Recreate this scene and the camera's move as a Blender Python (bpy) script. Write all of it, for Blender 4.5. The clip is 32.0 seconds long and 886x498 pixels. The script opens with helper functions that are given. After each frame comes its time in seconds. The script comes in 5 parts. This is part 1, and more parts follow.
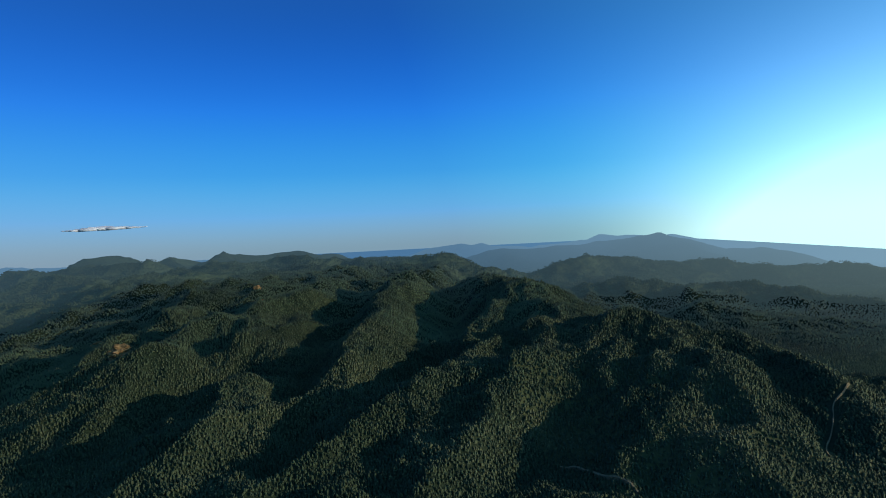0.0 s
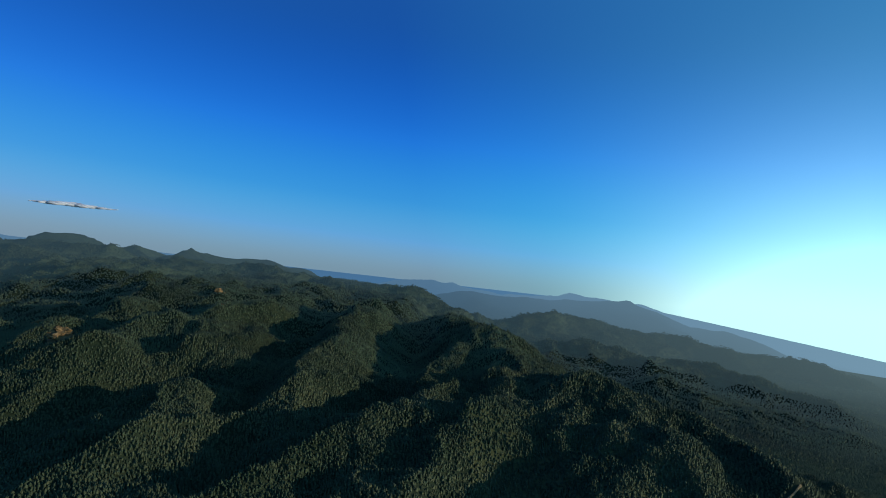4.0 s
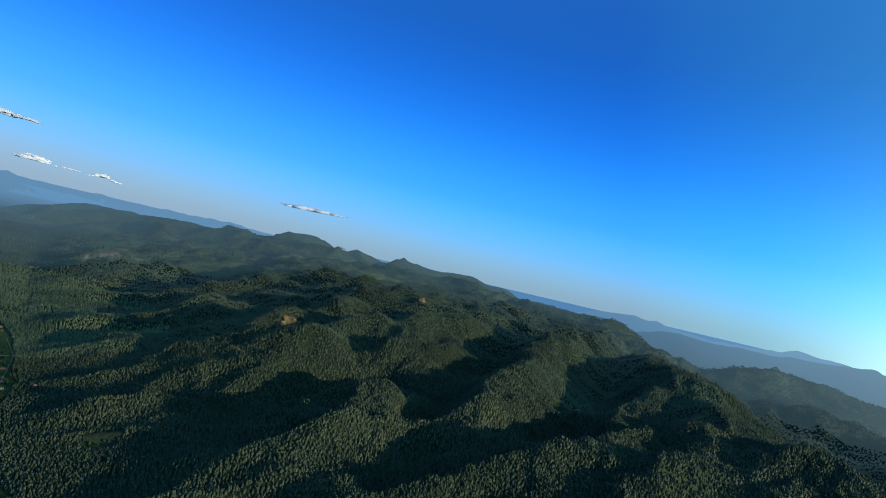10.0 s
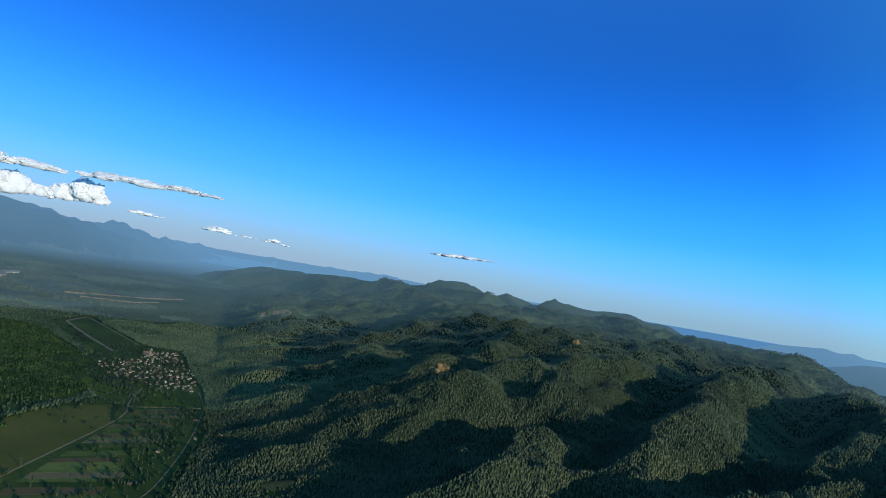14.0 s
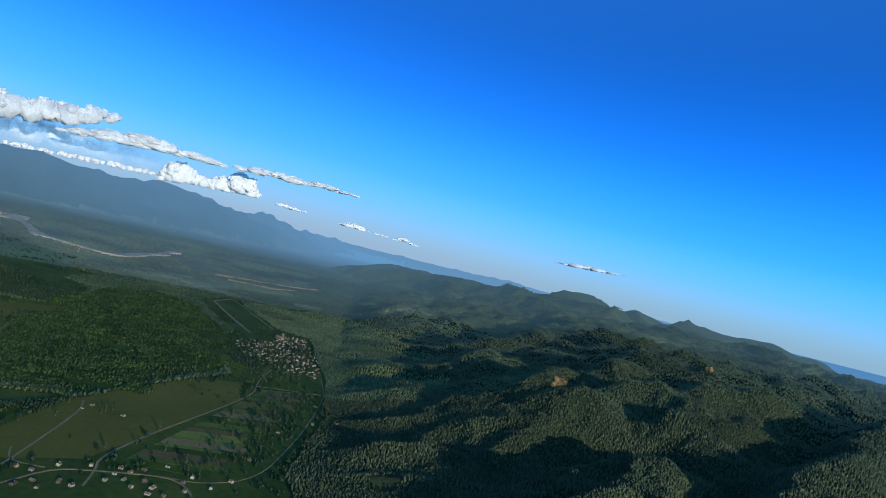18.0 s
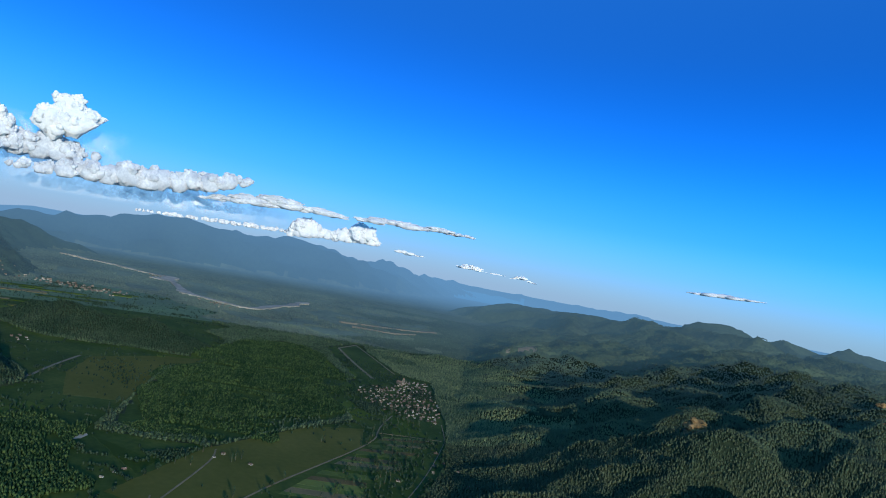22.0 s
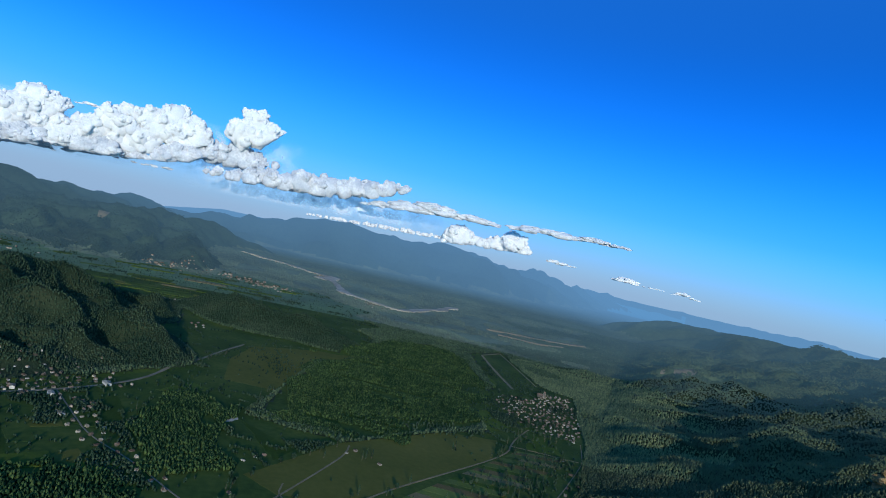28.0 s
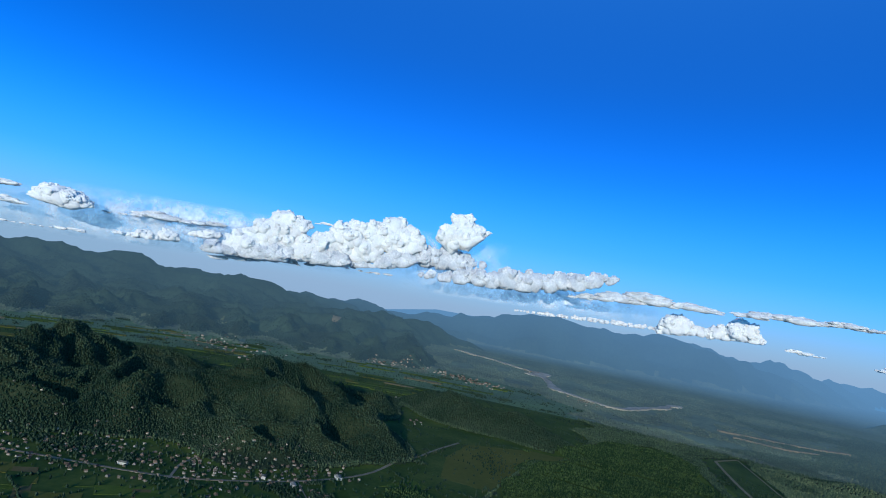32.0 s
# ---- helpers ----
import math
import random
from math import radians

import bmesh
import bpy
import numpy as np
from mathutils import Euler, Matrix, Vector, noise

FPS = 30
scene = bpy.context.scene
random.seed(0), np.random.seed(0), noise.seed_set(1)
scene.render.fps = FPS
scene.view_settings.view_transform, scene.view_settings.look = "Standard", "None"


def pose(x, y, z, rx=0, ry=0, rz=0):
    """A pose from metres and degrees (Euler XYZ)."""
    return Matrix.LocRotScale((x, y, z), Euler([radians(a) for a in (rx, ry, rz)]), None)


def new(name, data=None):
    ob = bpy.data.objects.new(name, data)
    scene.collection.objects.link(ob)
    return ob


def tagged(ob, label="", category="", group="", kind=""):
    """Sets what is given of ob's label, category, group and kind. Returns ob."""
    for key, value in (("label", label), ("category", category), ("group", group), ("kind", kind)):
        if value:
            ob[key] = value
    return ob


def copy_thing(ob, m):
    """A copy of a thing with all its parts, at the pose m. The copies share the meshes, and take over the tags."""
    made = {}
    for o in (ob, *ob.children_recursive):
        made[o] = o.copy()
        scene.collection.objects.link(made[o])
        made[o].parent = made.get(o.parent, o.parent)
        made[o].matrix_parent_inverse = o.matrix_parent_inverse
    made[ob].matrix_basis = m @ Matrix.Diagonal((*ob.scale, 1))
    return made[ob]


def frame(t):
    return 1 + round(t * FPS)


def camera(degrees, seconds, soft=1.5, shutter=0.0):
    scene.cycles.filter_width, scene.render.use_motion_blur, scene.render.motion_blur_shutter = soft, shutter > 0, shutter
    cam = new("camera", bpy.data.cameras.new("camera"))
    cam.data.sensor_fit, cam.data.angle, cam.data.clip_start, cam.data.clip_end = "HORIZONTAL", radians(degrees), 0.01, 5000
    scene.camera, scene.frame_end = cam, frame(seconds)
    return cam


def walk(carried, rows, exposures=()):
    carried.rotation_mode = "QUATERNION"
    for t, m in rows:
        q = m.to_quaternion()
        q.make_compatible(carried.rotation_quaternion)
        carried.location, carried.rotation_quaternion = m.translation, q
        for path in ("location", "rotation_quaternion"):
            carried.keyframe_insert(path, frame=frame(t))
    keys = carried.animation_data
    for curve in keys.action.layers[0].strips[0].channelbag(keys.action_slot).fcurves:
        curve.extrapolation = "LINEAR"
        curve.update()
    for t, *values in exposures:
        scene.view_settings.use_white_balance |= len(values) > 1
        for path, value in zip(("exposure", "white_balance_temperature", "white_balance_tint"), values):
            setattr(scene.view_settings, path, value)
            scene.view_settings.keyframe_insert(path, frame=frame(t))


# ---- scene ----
cam = camera(71.95, 32.0, soft=1.0)
walk(cam, [
    (0.0, pose(2.1, -3.5, 290.5, 89.50, 2.92, -0.03)),
    (0.5, pose(1.0, 0.2, 290.6, 89.75, -3.13, -1.39)),
    (1.0, pose(0.1, 3.6, 290.7, 90.51, -1.30, -1.42)),
    (1.5, pose(-0.6, 6.6, 290.8, 91.20, -2.82, -1.01)),
    (2.0, pose(-1.1, 9.2, 290.9, 91.96, -3.38, -1.86)),
    (2.5, pose(-1.5, 11.5, 291.0, 92.76, -1.73, -2.42)),
    (4.5, pose(-1.7, 18.2, 291.6, 92.84, -7.91, -2.26)),
    (5.0, pose(-1.6, 19.4, 291.8, 92.51, -8.04, -0.79)),
    (5.5, pose(-1.4, 20.5, 291.9, 92.16, -8.63, 0.20)),
    (6.0, pose(-1.1, 21.6, 292.1, 91.92, -8.85, 1.48)),
    (6.5, pose(-0.9, 22.5, 292.3, 91.61, -10.65, 2.78)),
    (7.0, pose(-0.6, 23.4, 292.5, 91.51, -11.43, 4.40)),
    (7.5, pose(-0.3, 24.2, 292.7, 91.43, -12.09, 5.90)),
    (8.0, pose(0.0, 25.1, 292.9, 91.40, -12.83, 7.88)),
    (8.5, pose(0.3, 25.9, 293.1, 91.57, -14.01, 9.69)),
    (9.0, pose(0.6, 26.9, 293.4, 91.59, -14.12, 11.94)),
    (9.5, pose(0.8, 27.8, 293.6, 91.68, -13.27, 14.16)),
    (10.0, pose(1.0, 28.8, 293.8, 91.94, -13.07, 16.12)),
    (10.5, pose(1.1, 29.9, 294.0, 92.39, -12.56, 18.15)),
    (11.0, pose(1.2, 31.1, 294.2, 93.01, -12.76, 20.10)),
    (11.5, pose(1.2, 32.4, 294.4, 93.43, -12.54, 21.99)),
    (12.0, pose(1.2, 33.8, 294.7, 93.73, -12.52, 23.91)),
    (12.5, pose(1.1, 35.4, 294.9, 93.76, -11.46, 25.54)),
    (13.0, pose(0.9, 37.0, 295.1, 93.61, -10.67, 27.28)),
    (13.5, pose(0.6, 38.8, 295.3, 93.33, -9.43, 29.19)),
    (14.0, pose(0.3, 40.8, 295.5, 93.13, -9.59, 30.44)),
    (14.5, pose(-0.1, 42.9, 295.7, 92.76, -9.91, 31.78)),
    (16.5, pose(-2.6, 52.7, 296.6, 90.97, -10.95, 37.46)),
    (17.0, pose(-3.4, 55.5, 296.8, 90.89, -12.46, 39.26)),
    (17.5, pose(-4.3, 58.5, 297.0, 91.00, -12.07, 40.84)),
    (18.0, pose(-5.3, 61.5, 297.2, 91.22, -13.80, 42.42)),
    (18.5, pose(-6.4, 64.7, 297.5, 91.57, -12.87, 43.56)),
    (19.0, pose(-7.5, 68.1, 297.7, 91.92, -13.20, 45.66)),
    (19.5, pose(-8.6, 71.5, 297.9, 92.45, -12.84, 47.56)),
    (20.0, pose(-9.8, 75.0, 298.1, 92.88, -12.82, 49.35)),
    (20.5, pose(-11.1, 78.6, 298.3, 93.23, -10.64, 50.94)),
    (21.0, pose(-12.4, 82.2, 298.5, 93.37, -11.33, 52.95)),
    (21.5, pose(-13.8, 85.9, 298.7, 93.02, -12.10, 53.42)),
    (22.0, pose(-15.1, 89.6, 298.9, 92.52, -10.51, 53.91)),
    (22.5, pose(-16.5, 93.4, 299.1, 91.68, -9.91, 55.81)),
    (23.0, pose(-17.9, 97.1, 299.4, 90.93, -11.07, 56.38)),
    (23.5, pose(-19.2, 100.8, 299.6, 90.39, -9.20, 56.97)),
    (24.0, pose(-20.6, 104.4, 299.8, 90.17, -12.57, 57.22)),
    (24.5, pose(-21.9, 107.9, 300.0, 90.03, -12.95, 58.48)),
    (25.0, pose(-23.2, 111.4, 300.3, 90.67, -11.71, 59.50)),
    (25.5, pose(-24.4, 114.7, 300.5, 91.31, -10.91, 60.20)),
    (27.5, pose(-28.5, 126.1, 301.5, 90.54, -10.20, 66.51)),
    (28.0, pose(-29.2, 128.3, 301.8, 90.38, -12.74, 68.63)),
    (28.5, pose(-29.7, 130.1, 302.1, 90.35, -18.12, 69.77)),
    (29.0, pose(-30.1, 131.6, 302.3, 89.73, -22.29, 73.92)),
    (29.5, pose(-30.3, 132.8, 302.7, 90.00, -23.67, 76.59)),
    (30.0, pose(-30.3, 133.4, 303.0, 90.40, -20.20, 79.67)),
    (30.5, pose(-30.1, 133.6, 303.3, 91.92, -20.43, 81.85)),
    (31.0, pose(-29.6, 133.3, 303.6, 93.51, -17.06, 84.02)),
    (31.5, pose(-28.8, 132.4, 304.0, 94.64, -14.29, 86.71)),
    (32.0, pose(-27.7, 130.9, 304.4, 95.22, -10.48, 88.34)),
], exposures=[(0.0, -0.28, 6500, 10), (2.0, -0.45, 6450, 10), (5.0, -0.45, 6350, 10), (8.0, -0.12, 6270, 10), (11.0, 0.13, 6280, 10), (14.0, 0.18, 6200, 10), (20.0, 0.17, 5930, 10), (25.0, 0.17, 5750, 10), (28.0, 0.1, 5720, 10), (30.0, -0.05, 5700, 10), (32.0, 0.05, 5700, 10)])
# ---- light: low sun, clear deep-blue sky ----
SUN_AZ, SUN_EL = 101.0, 12.0
TO_SUN = (math.sin(radians(SUN_AZ)) * math.cos(radians(SUN_EL)), math.cos(radians(SUN_AZ)) * math.cos(radians(SUN_EL)), math.sin(radians(SUN_EL)))
world = bpy.data.worlds.new("sky")
scene.world = world
world.use_nodes = True
wn, wl = world.node_tree.nodes, world.node_tree.links
sky = wn.new("ShaderNodeTexSky")
sky.sky_type, sky.sun_disc = "NISHITA", False
sky.sun_elevation, sky.sun_rotation = radians(SUN_EL), radians(SUN_AZ)
sky.air_density, sky.dust_density, sky.ozone_density = 1.0, 0.6, 4.0


def sky_math(op, a, b=None, clamp=False):
    m = wn.new("ShaderNodeMath")
    m.operation, m.use_clamp = op, clamp
    for i, v in enumerate((a, b)):
        if isinstance(v, (int, float)):
            m.inputs[i].default_value = v
        elif v is not None:
            wl.new(v, m.inputs[i])
    return m.outputs[0]


def sky_mix(kind, factor, a, b):
    m = wn.new("ShaderNodeMix")
    m.data_type, m.blend_type = "RGBA", kind
    for socket, v in ((m.inputs[0], factor), (m.inputs[6], a), (m.inputs[7], b)):
        if isinstance(v, (int, float, tuple)):
            socket.default_value = v
        else:
            wl.new(v, socket)
    return m.outputs[2]


way = wn.new("ShaderNodeTexCoord").outputs["Generated"]
split = wn.new("ShaderNodeSeparateXYZ")
wl.new(way, split.inputs[0])
high = sky_math("MAXIMUM", split.outputs["Z"], 0.0)
dot = wn.new("ShaderNodeVectorMath")
dot.operation = "DOT_PRODUCT"
dot.inputs[1].default_value = TO_SUN
wl.new(way, dot.inputs[0])
sunward = dot.outputs["Value"]
band = wn.new("ShaderNodeValToRGB")
stops = [(0.0, (0.3, 0.45, 0.56)), (0.025, (0.3, 0.51, 0.7)), (0.06, (0.18, 0.57, 1.06)), (0.12, (0.04, 0.47, 1.38)), (0.24, (0.006, 0.18, 0.9)), (0.38, (0.006, 0.08, 0.38)), (0.6, (0.025, 0.16, 0.55)), (1.0, (0.12, 0.32, 0.7))]
for i, (at, colour) in enumerate(stops):
    e = band.color_ramp.elements[i] if i < 2 else band.color_ramp.elements.new(at)
    e.position, e.color = at, (*colour, 1)
band.color_ramp.interpolation = "B_SPLINE"
wl.new(high, band.inputs["Fac"])
# the air glows towards the low sun, most of all near the horizon
near_sun = sky_math("SMOOTH_MIN", sky_math("MULTIPLY", sky_math("ADD", sunward, 0.02), 2.1, True), 1.0)
low = sky_math("POWER", 2.718, sky_math("MULTIPLY", high, -11.5))
mid = sky_math("POWER", 2.718, sky_math("MULTIPLY", high, -2.3))
white = sky_math("MULTIPLY", sky_math("MULTIPLY", sky_math("POWER", near_sun, 2.2), low), 4.2)
cyan = sky_math("MULTIPLY", sky_math("MULTIPLY", sky_math("ADD", sunward, 0.16), 1.05, True), mid)
graded = sky_mix("ADD", cyan, band.outputs["Color"], (0.12, 0.7, 0.6, 1))
graded = sky_mix("ADD", white, graded, (0.72, 0.95, 0.85, 1))
# pale haze low in the sky over against the sun, under the clouds
against = sky_math("MULTIPLY", sky_math("SUBTRACT", -0.45, sunward), 2.2, True)
pale = sky_math("MULTIPLY", sky_math("MULTIPLY", against, sky_math("POWER", 2.718, sky_math("MULTIPLY", high, -16.0))), 0.75)
graded = sky_mix("MIX", pale, graded, (0.37, 0.45, 0.58, 1))
air = sky_mix("MULTIPLY", 1.0, sky.outputs["Color"], (0.05, 0.12, 0.22, 1))
graded = sky_mix("MIX", 0.2, graded, air)
wl.new(graded, wn["Background"].inputs["Color"])
wn["Background"].inputs["Strength"].default_value = 1.0
sun = new("sun", bpy.data.lights.new("sun", "SUN"))
sun.data.energy, sun.data.angle, sun.data.color = 4.2, radians(0.6), (1.0, 0.89, 0.69)
sun.matrix_world = pose(0, 0, 1500, 90 - SUN_EL, 0, 180 - SUN_AZ)


# ---- materials ----
def material(name, base, rough=0.9, spread=0.25, sizes=(30.0, 4.0), tints=None, island=0.0, obj=0.0, bump=0.0, sheen=0.0, spec=0.2, metal=0.0, stretch=None):
    """A Principled surface whose colour varies at two scales, and from piece to piece."""
    m = bpy.data.materials.new(name)
    m.use_nodes = True
    n, l = m.node_tree.nodes, m.node_tree.links
    b = n["Principled BSDF"]
    b.inputs["Roughness"].default_value, b.inputs["Metallic"].default_value = rough, metal
    b.inputs["Specular IOR Level"].default_value = spec
    b.inputs["Sheen Weight"].default_value, b.inputs["Sheen Roughness"].default_value = sheen, 0.7
    geo = n.new("ShaderNodeNewGeometry")
    where = geo.outputs["Position"]
    if stretch:
        mp = n.new("ShaderNodeMapping")
        mp.inputs["Rotation"].default_value = (0, 0, radians(stretch[0]))
        mp.inputs["Scale"].default_value = stretch[1]
        l.new(where, mp.inputs["Vector"])
        where = mp.outputs["Vector"]
    shade = None
    for size, weight in zip(sizes, (0.6, 0.4)):
        t = n.new("ShaderNodeTexNoise")
        t.inputs["Scale"].default_value, t.inputs["Detail"].default_value = 1.0 / size, 5.0
        l.new(where, t.inputs["Vector"])
        mul = n.new("ShaderNodeMath")
        mul.operation = "MULTIPLY"
        mul.inputs[1].default_value = weight
        l.new(t.outputs["Fac"], mul.inputs[0])
        if shade is None:
            shade = mul.outputs[0]
        else:
            add = n.new("ShaderNodeMath")
            l.new(shade, add.inputs[0]), l.new(mul.outputs[0], add.inputs[1])
            shade = add.outputs[0]
    for weight, socket in ((island, geo.outputs["Random Per Island"]), (obj, None)):
        if weight:
            if socket is None:
                socket = n.new("ShaderNodeObjectInfo").outputs["Random"]
            mul = n.new("ShaderNodeMath")
            mul.operation = "MULTIPLY_ADD"
            mul.inputs[1].default_value, mul.inputs[2].default_value = weight, -weight / 2
            l.new(socket, mul.inputs[0])
            add = n.new("ShaderNodeMath")
            l.new(shade, add.inputs[0]), l.new(mul.outputs[0], add.inputs[1])
            shade = add.outputs[0]
    ramp = n.new("ShaderNodeValToRGB")
    colours = tints or [tuple(c * (1 - spread) for c in base), base, tuple(min(1, c * (1 + spread)) for c in base)]
    e = ramp.color_ramp.elements
    e[0].position, e[1].position = 0.3, 0.7
    e[0].color, e[1].color = (*colours[0], 1), (*colours[-1], 1)
    for i, c in enumerate(colours[1:-1], 1):
        e.new(0.3 + 0.4 * i / (len(colours) - 1)).color = (*c, 1)
    l.new(shade, ramp.inputs["Fac"])
    l.new(ramp.outputs["Color"], b.inputs["Base Color"])
    if bump:
        bp = n.new("ShaderNodeBump")
        bp.inputs["Strength"].default_value, bp.inputs["Distance"].default_value = 0.8, bump
        l.new(shade, bp.inputs["Height"]), l.new(bp.outputs["Normal"], b.inputs["Normal"])
    return m


# floor colour darkened so the gaps between crowns read as shade
FOREST_FLOOR = material("shaded_forest_floor", (0.045, 0.055, 0.02), tints=[(0.009, 0.016, 0.008), (0.018, 0.027, 0.013), (0.036, 0.042, 0.02)], sizes=(80.0, 7.0), bump=5.0, rough=0.75, spec=0.06)
# blue raised in the needle and leaf colours to stand in for haze
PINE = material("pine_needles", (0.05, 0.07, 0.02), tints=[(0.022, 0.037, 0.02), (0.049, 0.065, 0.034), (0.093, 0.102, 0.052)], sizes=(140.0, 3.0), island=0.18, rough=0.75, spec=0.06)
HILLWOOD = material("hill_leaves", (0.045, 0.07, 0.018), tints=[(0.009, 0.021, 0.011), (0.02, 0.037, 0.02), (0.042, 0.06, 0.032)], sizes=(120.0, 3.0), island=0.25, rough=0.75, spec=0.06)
GRASS = material("meadow_grass", (0.06, 0.1, 0.03), tints=[(0.014, 0.03, 0.006), (0.034, 0.054, 0.01), (0.066, 0.078, 0.016)], sizes=(90.0, 9.0), spec=0.06)
# lighter tone of HILLWOOD, painting in the haze over the plain
PLAINWOOD = material("hazed_leaves", (0.045, 0.07, 0.018), tints=[(0.015, 0.032, 0.014), (0.034, 0.056, 0.025), (0.064, 0.086, 0.038)], sizes=(150.0, 3.0), island=0.4, rough=0.75, spec=0.2)
# lighter copy of PINE: haze over the plain put into its colour
PLAINPINE = material("hazed_needles", (0.05, 0.07, 0.02), tints=[(0.036, 0.06, 0.026), (0.08, 0.102, 0.042), (0.146, 0.16, 0.066)], sizes=(170.0, 3.0), island=0.3, rough=0.75, spec=0.2)
DRY_GRASS = material("dry_hill_grass", (0.06, 0.06, 0.02), tints=[(0.03, 0.04, 0.013), (0.048, 0.055, 0.019), (0.078, 0.076, 0.03)], sizes=(60.0, 6.0), bump=2.0)
ROCK = material("bare_rock", (0.3, 0.22, 0.13), tints=[(0.05, 0.038, 0.017), (0.16, 0.1, 0.042), (0.28, 0.175, 0.08)], sizes=(9.0, 2.0), bump=3.0, spec=0.06)
BROADLEAF = material("broad_leaves", (0.05, 0.11, 0.015), tints=[(0.01, 0.026, 0.009), (0.025, 0.047, 0.015), (0.053, 0.08, 0.024)], sizes=(60.0, 2.0), island=0.5, rough=0.75, spec=0.06)
# grey copy of CLOUD: shade on cloud bases and thin banks put into colour
THIN_SHADED_CLOUD = material("thin_shaded_cloud", (0.6, 0.62, 0.65), tints=[(0.3, 0.325, 0.375), (0.42, 0.435, 0.475), (0.62, 0.625, 0.65)], sizes=(70.0, 14.0), rough=1.0, spec=0.0)
CLOUD = material("cloud_droplets", (0.75, 0.75, 0.75), tints=[(0.45, 0.46, 0.5), (0.55, 0.555, 0.575), (0.66, 0.655, 0.645)], sizes=(60.0, 12.0), rough=1.0, spec=0.0)


# droplets scatter light onward through a cloud: its shading is softer than a solid's
for m in (CLOUD, THIN_SHADED_CLOUD):
    n, l = m.node_tree.nodes, m.node_tree.links
    g = n.new("ShaderNodeNewGeometry")
    half = n.new("ShaderNodeVectorMath")
    half.operation = "ADD"
    half.inputs[1].default_value = (0.25 * TO_SUN[0], 0.25 * TO_SUN[1], 0.2) if m is CLOUD else (0.25 * TO_SUN[0], 0.25 * TO_SUN[1], 0.3)
    unit = n.new("ShaderNodeVectorMath")
    unit.operation = "NORMALIZE"
    l.new(g.outputs["Normal"], half.inputs[0]), l.new(half.outputs[0], unit.inputs[0])
    l.new(unit.outputs[0], n["Principled BSDF"].inputs["Normal"])


def hazed_material(name, near, hazes, start, reach, spread=0.35):
    """Distance beyond the near hills, haze painted in as air-blue emission, stronger sunward."""
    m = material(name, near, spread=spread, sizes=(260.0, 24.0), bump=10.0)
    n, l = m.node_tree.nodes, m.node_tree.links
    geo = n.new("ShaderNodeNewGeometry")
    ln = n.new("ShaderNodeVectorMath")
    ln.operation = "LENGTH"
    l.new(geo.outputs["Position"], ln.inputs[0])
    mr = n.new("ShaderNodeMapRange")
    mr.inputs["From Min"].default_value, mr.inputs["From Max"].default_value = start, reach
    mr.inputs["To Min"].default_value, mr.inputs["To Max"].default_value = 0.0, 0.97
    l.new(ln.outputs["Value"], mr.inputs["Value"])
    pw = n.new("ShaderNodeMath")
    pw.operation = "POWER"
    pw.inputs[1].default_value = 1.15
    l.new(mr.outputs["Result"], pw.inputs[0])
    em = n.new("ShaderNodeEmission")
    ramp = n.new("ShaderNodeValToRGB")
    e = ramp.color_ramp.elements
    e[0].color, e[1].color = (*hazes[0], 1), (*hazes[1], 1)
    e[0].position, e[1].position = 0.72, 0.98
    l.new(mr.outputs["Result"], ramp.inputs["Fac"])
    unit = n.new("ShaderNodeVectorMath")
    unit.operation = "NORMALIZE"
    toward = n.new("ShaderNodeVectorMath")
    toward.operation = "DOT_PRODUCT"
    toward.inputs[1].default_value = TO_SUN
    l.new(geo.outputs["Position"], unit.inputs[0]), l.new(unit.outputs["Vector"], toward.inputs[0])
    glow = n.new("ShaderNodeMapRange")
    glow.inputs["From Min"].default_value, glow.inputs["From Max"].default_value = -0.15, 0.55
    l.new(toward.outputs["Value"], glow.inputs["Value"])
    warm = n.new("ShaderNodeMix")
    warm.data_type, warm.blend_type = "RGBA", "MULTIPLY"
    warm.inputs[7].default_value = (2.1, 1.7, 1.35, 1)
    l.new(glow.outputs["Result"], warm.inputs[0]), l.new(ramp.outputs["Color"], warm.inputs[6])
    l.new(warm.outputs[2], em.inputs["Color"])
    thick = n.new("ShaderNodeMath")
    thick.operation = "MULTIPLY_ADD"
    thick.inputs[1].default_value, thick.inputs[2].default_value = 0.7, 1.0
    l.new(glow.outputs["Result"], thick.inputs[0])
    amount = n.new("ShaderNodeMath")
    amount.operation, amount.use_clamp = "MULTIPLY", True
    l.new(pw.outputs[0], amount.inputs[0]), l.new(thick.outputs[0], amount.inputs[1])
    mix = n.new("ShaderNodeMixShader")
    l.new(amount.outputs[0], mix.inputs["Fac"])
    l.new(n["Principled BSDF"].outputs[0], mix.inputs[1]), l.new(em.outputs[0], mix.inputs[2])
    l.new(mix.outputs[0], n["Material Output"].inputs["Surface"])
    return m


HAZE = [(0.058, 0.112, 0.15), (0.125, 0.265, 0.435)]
FAR_LAND = hazed_material("far_land", (0.1, 0.112, 0.056), HAZE, 1500.0, 4840.0, spread=0.7)
FAR_PINES = hazed_material("far_pines", (0.054, 0.07, 0.032), HAZE, 1500.0, 4840.0, spread=0.6)
FAR_WOODS = hazed_material("far_woods", (0.027, 0.042, 0.024), HAZE, 1500.0, 4840.0, spread=0.6)
FAR_GRASS = hazed_material("far_fields", (0.055, 0.085, 0.018), HAZE, 1500.0, 4840.0, spread=0.6)
FAR_WATER = hazed_material("far_water", (0.03, 0.06, 0.1), [(0.03, 0.08, 0.15), (0.09, 0.23, 0.43)], 1700.0, 4840.0, spread=0.1)
